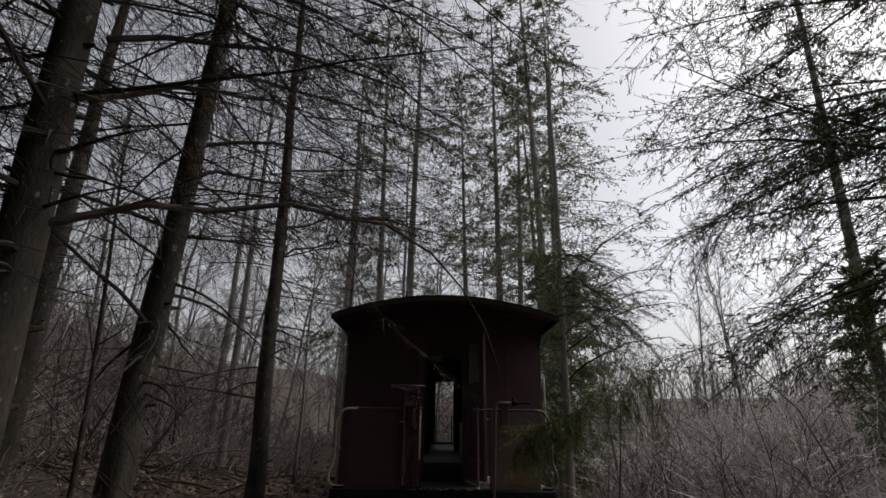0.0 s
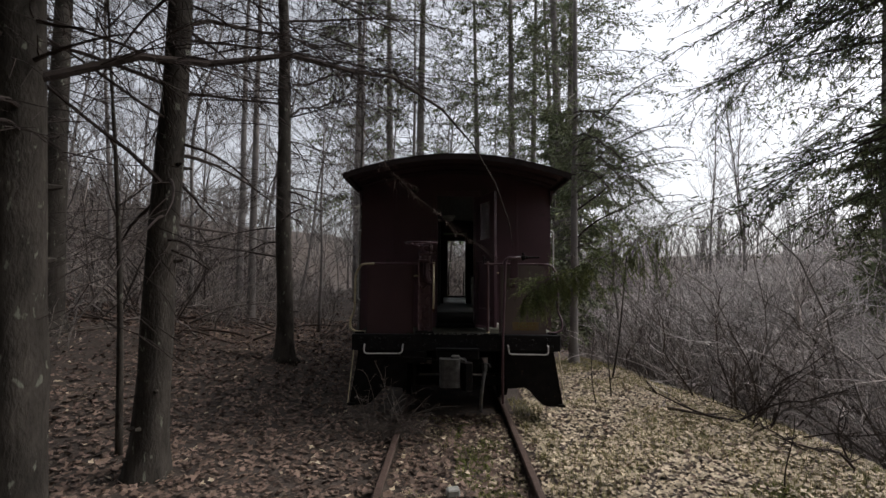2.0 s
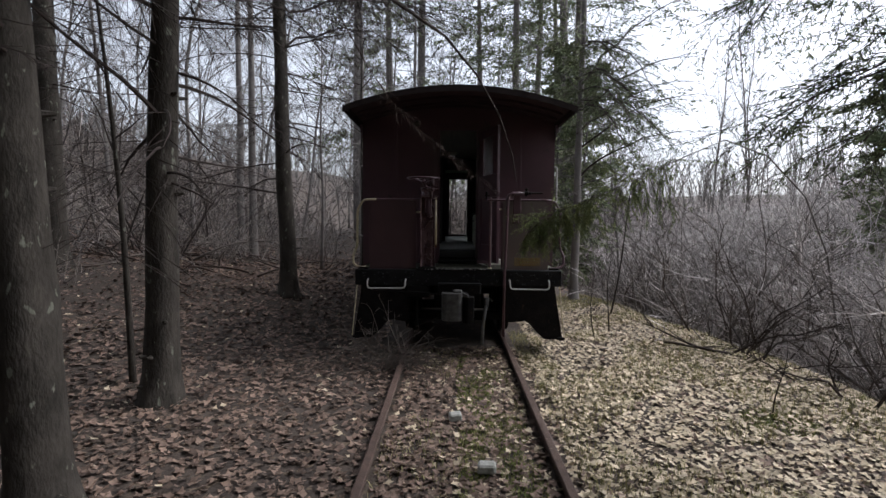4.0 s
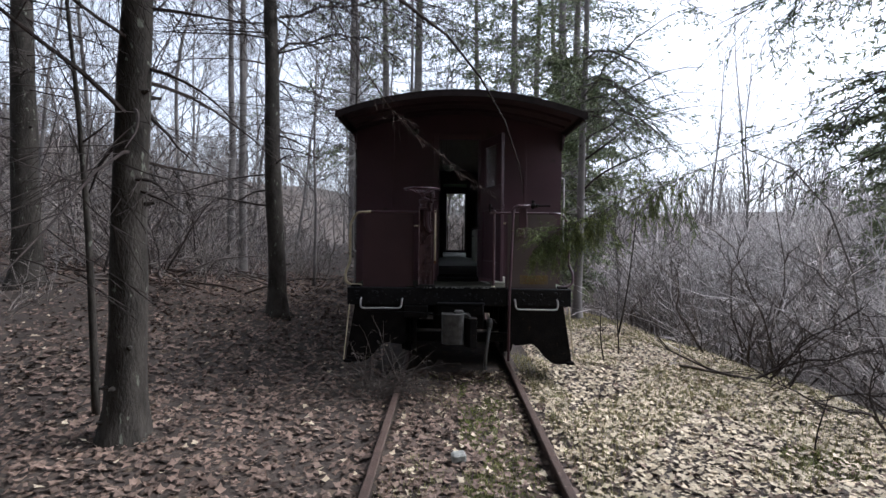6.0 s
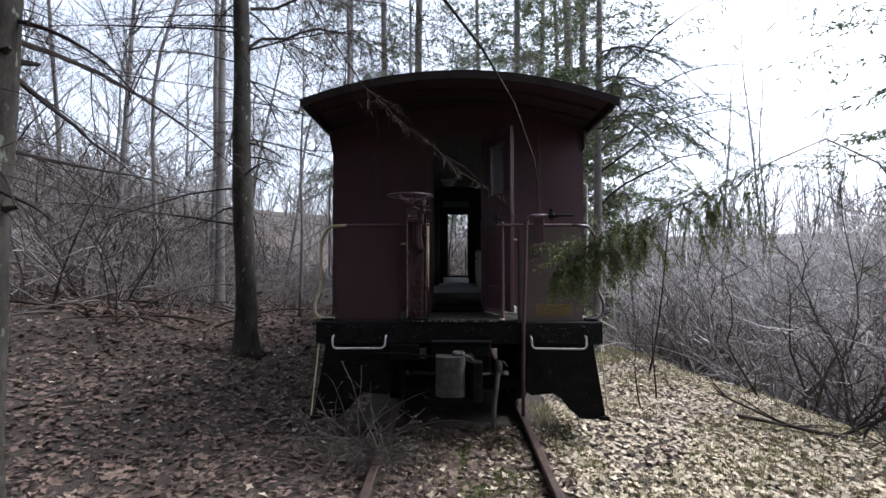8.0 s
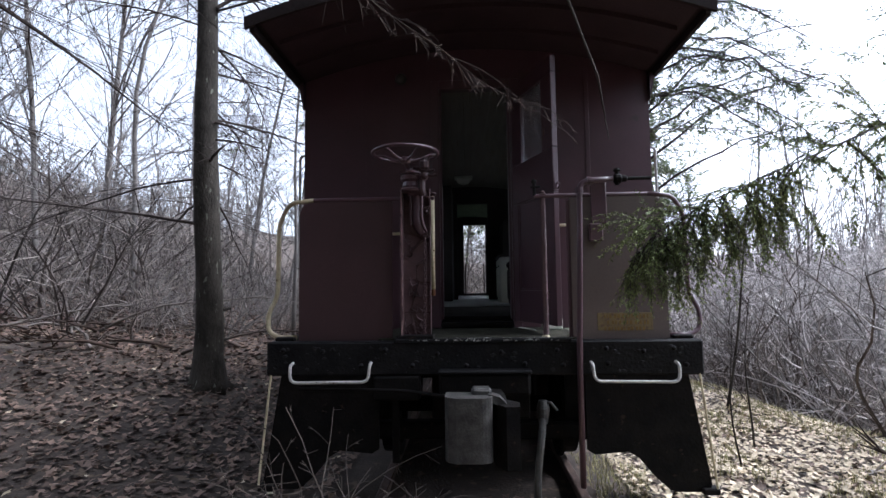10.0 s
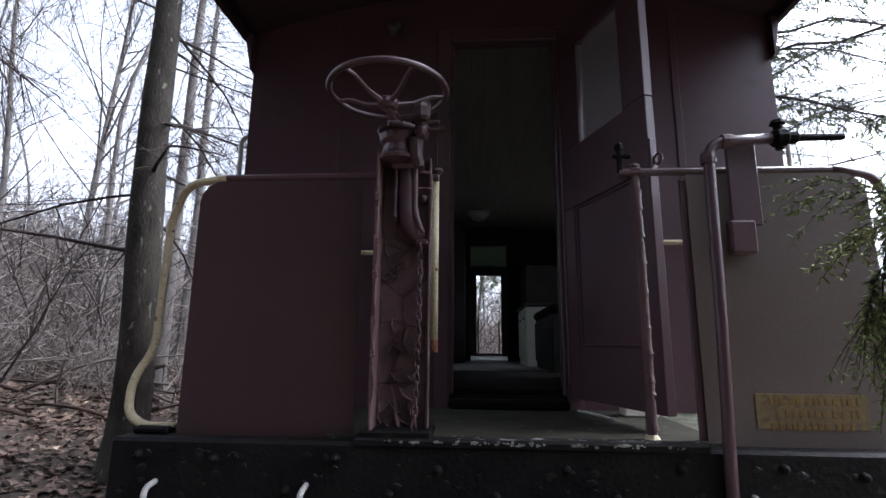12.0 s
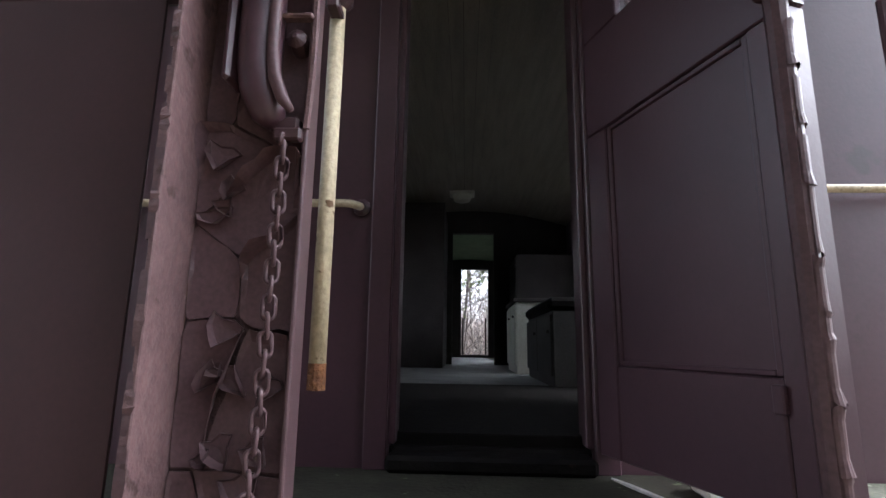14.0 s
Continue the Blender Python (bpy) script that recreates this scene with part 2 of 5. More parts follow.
        for h in (at, at + depth):
            for u, w in outline:
                self.v.append({"y": (u, h, w), "z": (u, w, h), "x": (h, u, w)}[axis])
        self.f.append(tuple(range(b, b + n)))
        self.f.append(tuple(range(b + 2 * n - 1, b + n - 1, -1)))
        for i in range(n):
            j = (i + 1) % n
            self.f.append((b + i, b + n + i, b + n + j, b + j))
        return self

    def data(self, name, mat, smooth=False, fix=False):
        me = bpy.data.meshes.new(name)
        me.from_pydata(self.v, [], self.f)
        if fix:
            bm = bmesh.new()
            bm.from_mesh(me)
            bmesh.ops.recalc_face_normals(bm, faces=bm.faces)
            bm.to_mesh(me)
            bm.free()
        me.materials.append(mat)
        if smooth:
            me.shade_smooth()
        return me


def thing(name, at=(0, 0, 0), label="", category="", group="", kind=""):
    e = new(name)
    e.location = at
    e.empty_display_size = 0.2
    return tagged(e, label, category, group, kind)


def part(name, shape, mat, parent, label="", smooth=False, fix=True):
    """Links a shape, drawn in world places, as one mesh under a thing or a part."""
    ob = new(name, shape.data(name, mat, smooth, fix))
    ob.parent = parent
    if not parent.parent and parent.type == "EMPTY":
        ob.matrix_parent_inverse = Matrix.Translation(parent.location).inverted()
    if label:
        ob["label"] = label
    return ob


def single(name, shape, mat, label, category, group="", kind="", smooth=False, fix=True):
    return tagged(new(name, shape.data(name, mat, smooth, fix)), label, category, group, kind)


def pipe(pts, r, n=10, bend=5):
    """A pipe whose corners are rounded."""
    out = [Vector(pts[0])]
    for a, b, c in zip(pts, pts[1:], pts[2:]):
        a, b, c = Vector(a), Vector(b), Vector(c)
        k = min(0.05 + r, (a - b).length * 0.45, (c - b).length * 0.45)
        p, q = b + (a - b).normalized() * k, b + (c - b).normalized() * k
        for i in range(bend + 1):
            s = i / bend
            out.append(p * (1 - s) ** 2 + b * 2 * s * (1 - s) + q * s * s)
    out.append(Vector(pts[-1]))
    return Shape().tube([tuple(p) for p in out], r, n)


def smoothstep(a, b, x):
    t = min(max((x - a) / (b - a), 0), 1)
    return t * t * (3 - 2 * t)


def ground_z(x, y):
    """The height of the ground: the track bed is level, a bank climbs beside it and the other side falls away."""
    z = 0.03 * noise.noise((x * 0.9, y * 0.9, 0)) + 0.012 * noise.noise((x * 4, y * 4, 3))
    if x < -1.7:
        d = -x - 1.7
        climb = 0.03 + 0.25 * smoothstep(-2.5, 3.5, y)
        z += climb * d / (1 + 0.10 * d) + 0.10 * noise.noise((x * 0.5, y * 0.5, 7)) * min(d * 0.5, 1)
        z += 5.6 * smoothstep(6, 23, d) * smoothstep(-6, 9, y)
    edge = 4.15 - 0.16 * max(y + 1.0, 0)
    edge = max(edge, 2.4)
    if x > edge:
        d = x - edge
        z -= 1.5 * smoothstep(0, 4.5, d) + 0.15 * noise.noise((x * 0.5, y * 0.5, 9)) * min(d, 1)
        z += 4.6 * smoothstep(4.5, 27, d)
    z += 3.0 * smoothstep(15, 38, y) * (1 - smoothstep(4, 10, x)) * smoothstep(-9, -3, x)
    far = math.hypot(x, y - 5)
    z += 4.0 * smoothstep(35, 110, far)
    return z


# ---- ground and track ----
def build_ground():
    s = Shape()
    xs = [-600, -250, -120, -70, -45, -30] + [-26 + i for i in range(15)] + [-11 + 0.25 * i for i in range(77)] + [9, 10, 11, 12.5, 14, 16, 18, 21, 24, 28, 32, 45, 70, 120, 250, 600]
    ys = [-600, -200, -80, -40, -22, -14, -10] + [-8 + 0.25 * i for i in range(57)] + [7 + i for i in range(17)] + [25, 28, 35, 45, 60, 85, 130, 250, 600]
    xs, ys = sorted(set(xs)), sorted(set(ys))
    for y in ys:
        for x in xs:
            s.v.append((x, y, ground_z(x, y)))
    w = len(xs)
    for j in range(len(ys) - 1):
        for i in range(w - 1):
            s.f.append((j * w + i, j * w + i + 1, (j + 1) * w + i + 1, (j + 1) * w + i))
    return single("ground", s, SOIL, "brown forest floor of soil and leaf mould", "ground", kind="structure", smooth=True, fix=False)


build_ground()


def build_track():
    track = thing("railway_track", (0, 0, 0), "rusty rails on half-buried wooden ties among leaves", "railway track", kind="structure")
    for sx in (-1, 1):
        x = 0.755 * sx
        prof = [(-0.065, -0.03), (0.065, -0.03), (0.062, -0.018), (0.012, -0.005), (0.010, 0.078), (0.034, 0.088), (0.036, 0.112), (0.028, 0.12), (-0.028, 0.12), (-0.036, 0.112), (-0.034, 0.088), (-0.010, 0.078), (-0.012, -0.005), (-0.062, -0.018)]
        part("rail", Shape().slab([(x + u, w) for u, w in prof], 36, "y", -12), RAILM, track)
    tie = Shape().box((-1.25, -0.11, -0.13), (1.25, 0.11, 0.028), 0.015).data("tie", TIE, False, True)
    for i in range(44):
        ob = new("tie", tie)
        ob.parent = track
        ob.location = (random.uniform(-0.05, 0.05), -11.5 + 0.62 * i, random.uniform(-0.07, -0.03))
        ob.rotation_euler = (0, 0, random.uniform(-0.03, 0.03))


build_track()
for (x, y, r, w) in ((-0.05, -2.42, 0.2, 0.12), (0.19, -3.43, -0.1, 0.14)):
    s = Shape().box((-w / 2, -0.05, -0.02), (w / 2, 0.05, 0.055), 0.014)
    s.v = [(a + 0.01 * noise.noise((a * 9, b * 9, c * 9)), b + 0.012 * noise.noise((a * 7, b * 7, 5)), c + 0.012 * noise.noise((a * 8, 3, b * 8))) for a, b, c in s.v]
    ob = single("stone_block", s, STONE, "small pale stone block lying between the rails", "stone", "blocks between the rails")
    ob.location, ob.rotation_euler = (x, y, 0.05), (0.05, 0, r)


# ---- the railway car ----
Y1, YF = 0.88, 11.4          # near and far end walls
DECK_Z, FLOOR_Z = 1.30, 1.385
DOOR_L, DOOR_R, DOOR_T = -0.315, 0.315, 3.44
SIDE = 1.55


def arc(x, top=3.84, edge=3.55, half=1.63):
    """Height of the roof's underside across the car."""
    return edge + (top - edge) * (1 - (x / half) ** 2)


car = thing("caboose", (0, 0, 0), "abandoned maroon railway caboose with an open end door, on rails", "railway car")


def roof_sheet(z0, z1, half, y0, y1, n=24):
    xs = [-half + 2 * half * i / n for i in range(n + 1)]
    return Shape().slab([(x, arc(x) + z0) for x in xs] + [(x, arc(x) + z1) for x in reversed(xs)], y1 - y0, "y", y0)


roof = part("roof", roof_sheet(0.0, 0.045, 1.63, -0.157, 12.45), ROOF, car, "dark curved sheet roof with moss and debris")
part("roof_edge", roof_sheet(-0.035, 0.052, 1.645, -0.185, -0.159), ROOF, roof, "rolled metal edge strip")
for sx in (-1, 1):
    part("eave_trim", Shape().box((sx * 1.60 - 0.02, -0.15, 3.50), (sx * 1.60 + 0.02, 12.4, 3.556)), ROOF, roof)
    part("canopy_bracket", Shape().slab([(sx * 1.55, 3.28), (sx * 1.55, 3.53), (sx * 1.60, 3.53)], 0.05, "y", 0.83), MAROON, roof)
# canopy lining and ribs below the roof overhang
part("canopy_lining", roof_sheet(-0.022, -0.004, 1.54, -0.14, Y1), LINING, car, "maroon underside of the roof overhang, darkened in colour as shade")
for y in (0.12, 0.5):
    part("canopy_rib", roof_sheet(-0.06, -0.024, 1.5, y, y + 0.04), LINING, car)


def end_wall(name, y0, y1, xl, xr, top, zfloor, mat):
    s = Shape()
    n = 10
    for x0, x1 in ((-SIDE, xl), (xr, SIDE)):
        xs = [x0 + (x1 - x0) * i / n for i in range(n + 1)]
        s.slab([(x, arc(x) - 0.024) for x in xs] + [(x1, zfloor), (x0, zfloor)], y1 - y0, "y", y0)
    xs = [xl + (xr - xl) * i / n for i in range(n + 1)]
    s.slab([(x, arc(x) - 0.024) for x in xs] + [(xr, top), (xl, top)], y1 - y0, "y", y0)
    return part(name, s, mat, car)


end_wall("end_wall", Y1, Y1 + 0.06, DOOR_L, DOOR_R, DOOR_T, 1.16, MAROON)
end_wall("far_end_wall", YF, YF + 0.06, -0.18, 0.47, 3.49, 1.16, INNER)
# side walls with window openings
WINDOWS = ((2.3, 3.5), (4.1, 5.5), (8.2, 9.6))
for sx in (-1, 1):
    x0, x1 = (SIDE - 0.06, SIDE) if sx > 0 else (-SIDE, -SIDE + 0.06)
    s = Shape()
    s.box((x0, Y1 + 0.06, 1.16), (x1, YF, 2.2), 0.002)
    s.box((x0, Y1 + 0.06, 3.12), (x1, YF, 3.55), 0.002)
    y = Y1 + 0.06
    for a, b in (*WINDOWS, (YF, YF)):
        s.box((x0, y, 2.2), (x1, a, 3.12), 0.002)
        y = b
    part("side_wall", s, MAROON, car)
    for a, b in WINDOWS:
        f = Shape()
        for lo, hi in (((x0 - .01, a, 2.2), (x1 + .01, a + .04, 3.12)), ((x0 - .01, b - .04, 2.2), (x1 + .01, b, 3.12)), ((x0 - .01, a + .04, 2.2), (x1 + .01, b - .04, 2.24)), ((x0 - .01, a + .04, 3.08), (x1 + .01, b - .04, 3.12))):
            f.box(lo, hi)
        fr = part("window_frame", f, MAROON, car)
        g = part("pane", Shape().box(((x0 + x1) / 2 - .002, a + .04, 2.24), ((x0 + x1) / 2 + .002, b - .04, 3.08), 0.001), GLASS, fr, "dusty glass pane")
        g.visible_shadow = False
part("floor", Shape().box((-SIDE + 0.06, Y1 + 0.06, 1.362), (SIDE - 0.06, YF, FLOOR_Z)), LINO, car, "worn grey floor covering")
part("threshold", Shape().box((DOOR_L, Y1 - 0.07, DECK_Z), (DOOR_R, Y1 + 0.08, 1.35), 0.012), SOOT, car, "worn dark wooden threshold")
# board ceiling, in one mesh
s = Shape()
n = 30
for i in range(n):
    a, b = -1.48 + 2.96 * i / n + 0.0012, -1.48 + 2.96 * (i + 1) / n - 0.0012
    s.slab([(a, arc(a) - 0.09), (b, arc(b) - 0.09), (b, arc(b) - 0.072), (a, arc(a) - 0.072)], 5.94, "y", Y1 + 0.07)
part("board_ceiling", s, BOARDS, car, "ceiling of narrow varnished boards")
part("rear_ceiling", roof_sheet(-0.1, -0.08, 1.48, 7.05, YF), GREENP, car, "green painted ceiling of the rear room")
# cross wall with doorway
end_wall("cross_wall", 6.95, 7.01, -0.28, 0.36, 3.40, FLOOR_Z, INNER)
f = Shape()
for lo, hi in (((-0.33, 6.92, FLOOR_Z), (-0.28, 7.04, 3.45)), ((0.36, 6.92, FLOOR_Z), (0.41, 7.04, 3.45)), ((-0.28, 6.92, 3.40), (0.36, 7.04, 3.45))):
    f.box(lo, hi)
part("inner_door_frame", f, INNER, car)
f = Shape()
for lo, hi in (((-0.24, YF - .03, FLOOR_Z), (-0.18, YF + .09, 3.55)), ((0.47, YF - .03, FLOOR_Z), (0.53, YF + .09, 3.55)), ((-0.18, YF - .03, 3.49), (0.47, YF + .09, 3.55))):
    f.box(lo, hi)
f.box((-0.18, YF - .03, FLOOR_Z), (0.47, YF + .09, 1.45))
part("far_door_frame", f, INNER, car)
part("far_platform", Shape().box((-1.2, YF + .06, 1.2), (1.2, 12.3, 1.32)), DECK, car)
for x in (-0.14, 0.44):
    part("far_grab_bar", pipe([(x, 12.2, 1.32), (x, 12.2, 2.35)], 0.018), SOOT, car)

# near door frame
f = Shape()
f.box((DOOR_L - 0.075, Y1 - 0.03, DECK_Z), (DOOR_L - 0.002, Y1 - 0.002, 3.52))
f.box((DOOR_R + 0.002, Y1 - 0.03, DECK_Z), (DOOR_R + 0.075, Y1 - 0.002, 3.52))
f.box((DOOR_L - 0.002, Y1 - 0.03, DOOR_T), (DOOR_R + 0.002, Y1 - 0.002, 3.52))
f.box((DOOR_L - 0.002, Y1, 1.37), (DOOR_L + 0.02, Y1 + 0.1, DOOR_T))
f.box((DOOR_R - 0.02, Y1, 1.37), (DOOR_R + 0.002, Y1 + 0.1, DOOR_T))
part("door_frame", f, MAROON, car, "maroon wooden door frame")


def build_door():
    """The open end door: drawn shut along +x from its hinge, then swung out."""
    W, T, z0, z1 = 0.715, 0.045, 1.362, 3.41
    a = radians(-70.5)
    hinge = Vector((DOOR_R + 0.012, Y1 - 0.035, 0))

    def swing(s):
        s.v = [(hinge.x + x * math.cos(a) - y * math.sin(a), hinge.y + x * math.sin(a) + y * math.cos(a), z) for x, y, z in s.v]
        return s

    door = part("door", swing(Shape().box((0, 0, 2.362), (W, T, 2.7), 0.004)), MAROON, car, "open maroon panelled door with a window in its upper half")
    for name, lo, hi in (("stile", (0, 0, z0), (0.1, T, 2.36)), ("stile", (W - 0.1, 0, z0), (W, T, 2.36)), ("bottom_rail", (0.102, 0, z0), (W - 0.102, T, z0 + 0.26)), ("stile", (0, 0, 2.702), (0.18, T, 3.28)), ("stile", (W - 0.16, 0, 2.702), (W, T, 3.28)), ("top_rail", (0, 0, 3.282), (W, T, z1))):
        part(name, swing(Shape().box(lo, hi, 0.004)), MAROON, door)
    part("lower_panel", swing(Shape().box((0.1, 0.014, z0 + 0.26), (W - 0.1, T - 0.014, 2.36), 0.002)), MAROON, door)
    g = part("window_pane", swing(Shape().box((0.18, 0.019, 2.7), (W - 0.16, 0.025, 3.28), 0.001)), GLASS, door, "dusty glass pane")
    b = Shape()
    for lo, hi in (((0.1, 0.006, z0 + 0.262), (0.118, T - 0.006, 2.36)), ((W - 0.118, 0.006, z0 + 0.262), (W - 0.1, T - 0.006, 2.36)), ((0.118, 0.006, z0 + 0.262), (W - 0.118, T - 0.006, z0 + 0.275)), ((0.118, 0.006, 2.345), (W - 0.118, T - 0.006, 2.36))):
        b.box(lo, hi, 0.003)
    part("panel_moulding", swing(b), MAROON, door)
    b = Shape().box((W, 0.006, 2.36), (W + 0.006, T - 0.006, 2.5), 0.002)
    b.ring((W + 0.03, T / 2, 2.40), 0.022, 0.006, "y", 14, 6)
    part("hasp", swing(b), MAROON, door, "hasp with a ring")
    part("lock_plate", swing(Shape().box((0.6, -0.016, 1.555), (0.625, -0.001, 1.61), 0.003)), MAROON, door, "small lock plate")
    for z in (1.6, 2.4, 3.2):
        part("hinge", swing(Shape().lathe((-0.012, 0.022, z), [(0.012, -0.05), (0.012, 0.05)], 10)), MAROON, door)


build_door()

# platform, end beam and fittings
part("platform_deck", Shape().box((-0.72, 0.02, 1.2), (0.72, Y1 - 0.002, DECK_Z), 0.006), DECK, car, "mossy dark platform deck")
for sx in (-1, 1):
    x0, x1 = sorted((sx * 0.722, sx * 1.45))
    part("trap_deck", Shape().box((x0, 0.10, 1.2), (x1, Y1 - 0.002, DECK_Z - 0.006), 0.006), LICHEN if sx > 0 else DECK, car, "lichen-pale deck plate over the steps, lightened as if lit" if sx > 0 else "mossy deck plate over the steps")
beam = part("end_beam", Shape().box((-1.5, -0.05, 1.05), (1.5, 0.10, 1.285), 0.012), BLACK, car, "black end beam with chipped paint and bolts")
part("beam_lip", Shape().box((-0.6, -0.058, 1.268), (0.62, 0.018, 1.302), 0.008), BLACK, beam, "worn nosing with flaking white patches")
rng = random.Random(4)
bolt = Shape().lathe((0, 0, 0), [(0.017, 0), (0.017, -0.008), (0.011, -0.018), (0.004, -0.022)], 8, "y").data("bolt", BLACK, True, True)
for x, z in ((-1.38, 1.23), (-1.1, 1.22), (-0.83, 1.12), (-0.66, 1.23), (-0.3, 1.2), (-0.1, 1.12), (0.14, 1.21), (0.3, 1.13), (0.52, 1.22), (0.56, 1.12), (0.85, 1.23), (0.86, 1.13), (1.1, 1.21), (1.3, 1.23), (1.38, 1.12), (-0.47, 1.12)):
    ob = new("bolt", bolt)
    ob.parent, ob.location = beam, (x, -0.05, z)
chip, blister = Shape(), Shape()


def ragged(x, z, rx, rz):
    return [(x + rx * math.cos(k) * rng.uniform(.4, 1.4), z + rz * math.sin(k) * rng.uniform(.4, 1.4)) for k in (0, .9, 1.8, 2.7, 3.6, 4.5, 5.4)]


for i in range(110):
    x = rng.choice((rng.uniform(-0.58, 0.6), rng.gauss(-0.1, .1), rng.gauss(.35, .12)))
    w = rng.uniform(0.002, 0.006) * (3.2 if rng.random() < .12 else 1)
    if not -.58 < x < .6:
        continue
    if i % 2:
        chip.slab(ragged(x, rng.uniform(-0.052, 0.008), w * 1.6, w), 0.0012, "z", 1.3015)
    else:
        chip.slab(ragged(x, rng.uniform(1.286, 1.298), w * 1.6, min(w, .006)), -0.0012, "y", -0.0578)
for i in range(90):
    x, z, w = rng.uniform(-1.45, 1.45), rng.uniform(1.07, 1.25), rng.uniform(.005, .02)
    pts, b = ragged(x, z, w, w * .7), len(blister.v)
    blister.v += [(px, -0.0515, pz) for px, pz in pts] + [(x + rng.uniform(-.3, .3) * w, -0.0515 - rng.uniform(.002, .006), z + .4 * w)]
    blister.f += [(b + j, b + (j + 1) % 7, b + 7) for j in range(7)]
tagged(part("blistered_paint", blister, BLISTER, beam, "blistered black paint", fix=False), kind="stuff")
tagged(part("chipped_paint", chip, OLDPAINT, beam, "flakes of pale old paint"), kind="stuff")


def build_end_panels():
    for sx in (-1, 1):
        xi, xo = (0.62, 1.30) if sx < 0 else (0.65, 1.31)
        r = 0.09
        pts = [(xi, 1.275), (xo, 1.275), (xo, 2.285 - r)] + [(xo - r + r * math.cos(a), 2.285 - r + r * math.sin(a)) for a in (0.4, 0.8, 1.2)] + [(xo - r, 2.285), (xi, 2.285)]
        s = Shape().slab([(sx * x, z) for x, z in pts], 0.006, "y", 0.03)
        pan = part("end_panel", s, PANEL if sx < 0 else LIT_SHEET, car, "weathered maroon sheet-metal end panel" if sx < 0 else "grey-maroon sheet-metal end panel, lightened as if skylit")
        a = (sx * (0.56 if sx < 0 else 0.40), 0.045, 2.302)
        part("top_rail", pipe([a, (sx * 1.20, 0.045, 2.302)], 0.016), MAROON, car)
        part("bent_handrail", pipe([(sx * 1.20, 0.045, 2.302), (sx * 1.40, 0.10, 2.297), (sx * 1.50, 0.16, 2.15), (sx * 1.505, 0.16, 1.6), (sx * 1.56, 0.12, 1.48), (sx * 1.55, 0.10, 1.35), (sx * 1.47, 0.08, 1.305), (sx * 1.33, 0.07, 1.305)], 0.017), IVORY if sx < 0 else MAROON, car, "bent pipe handrail with flaking ivory paint" if sx < 0 else "bent pipe handrail", smooth=True)
        part("rail_foot", Shape().box((sx * 1.40 - .07, 0.02, 1.285), (sx * 1.40 + .07, 0.09, 1.312), 0.008), SOOT, car)
        if sx > 0:
            lab = part("warning_label", Shape().box((0.82, 0.026, 1.345), (1.20, 0.0295, 1.465), 0.001), YELLOW, pan, "faded yellow stencilled label")
            bars = Shape()
            for row, (u0, u1) in enumerate(((0.865, 1.18), (0.885, 1.17), (0.865, 1.14))):
                u = u0
                while u < u1:
                    w = rng.uniform(0.008, 0.018)
                    z = 1.44 - 0.043 * row
                    bars.box((u, 0.0245, z - 0.012), (u + w, 0.0262, z + 0.014), 0.0004)
                    u += w + rng.uniform(0.006, 0.02)
            tagged(part("faded_lettering", bars, INK, lab), kind="stuff")


build_end_panels()
post = part("rail_post", pipe([(0.464, 0.055, 1.29), (0.464, 0.055, 2.316)], 0.019), PEEL, car, "pipe post with curling paint")
s = Shape()
z = 1.33
while z < 2.24:
    # a sleeve of loose paint, split at its ends
    h = rng.uniform(.03, .11)
    a0, n, b = rng.uniform(-1.9, -1.2), 9, len(s.v)
    for f, out in ((0, rng.uniform(.002, .006)), (.25, .0012), (.8, .0012), (1, rng.uniform(.001, .004))):
        for j in range(n):
            u = a0 + 2.4 * j / (n - 1)
            q = .0195 + out * (.4 + math.sin(3.14 * j / (n - 1)))
            s.v.append((.464 + q * math.cos(u), .055 + q * math.sin(u), z + h * f + (rng.uniform(-.004, .004) if f in (0, 1) else 0)))
    s.f += [(b + k * n + j, b + k * n + j + 1, b + (k + 1) * n + j + 1, b + (k + 1) * n + j) for k in range(3) for j in range(n - 1)]
    z += h + rng.choice((.002, .004, .02))
tagged(part("curled_paint", s, PEEL, post, "", fix=False), kind="stuff")
part("post_clamp", Shape().box((0.435, 0.03, 2.287), (0.49, 0.08, 2.322), 0.008).lathe((0.464, 0.055, 2.317), [(0.02, 0), (0.024, 0.012), (0.012, 0.025)], 10), PANEL, post, "clamp")
part("post_foot", Shape().lathe((0.464, 0.055, 1.285), [(0.03, 0), (0.03, 0.015), (0.02, 0.03)], 12), IVORY, post)
s = Shape().box((0.395, 0.03, 2.30), (0.415, 0.05, 2.40), 0.004).box((0.38, 0.03, 2.36), (0.45, 0.048, 2.375), 0.003).lathe((0.405, 0.04, 2.395), [(0.018, 0), (0.018, 0.02), (0.008, 0.03)], 8)
part("gate_latch", s, SOOT, car, "small iron gate latch")
# air pipe with elbow and valve
air = part("air_pipe", pipe([(0.665, -0.073, 0.32), (0.668, -0.073, 1.2), (0.688, -0.068, 1.75), (0.71, -0.045, 2.385), (1.0, -0.045, 2.4)], 0.02, 12), MAROON, car, "upright pipe bent over the end panel", smooth=True)
part("elbow", Shape().lathe((0.707, -0.046, 2.30), [(0.027, 0), (0.029, 0.02), (0.027, 0.04)], 12), MAROON, air)
part("elbow", Shape().lathe((0.76, -0.045, 2.388), [(0.027, 0), (0.029, 0.02), (0.027, 0.04)], 12, "x"), MAROON, air)
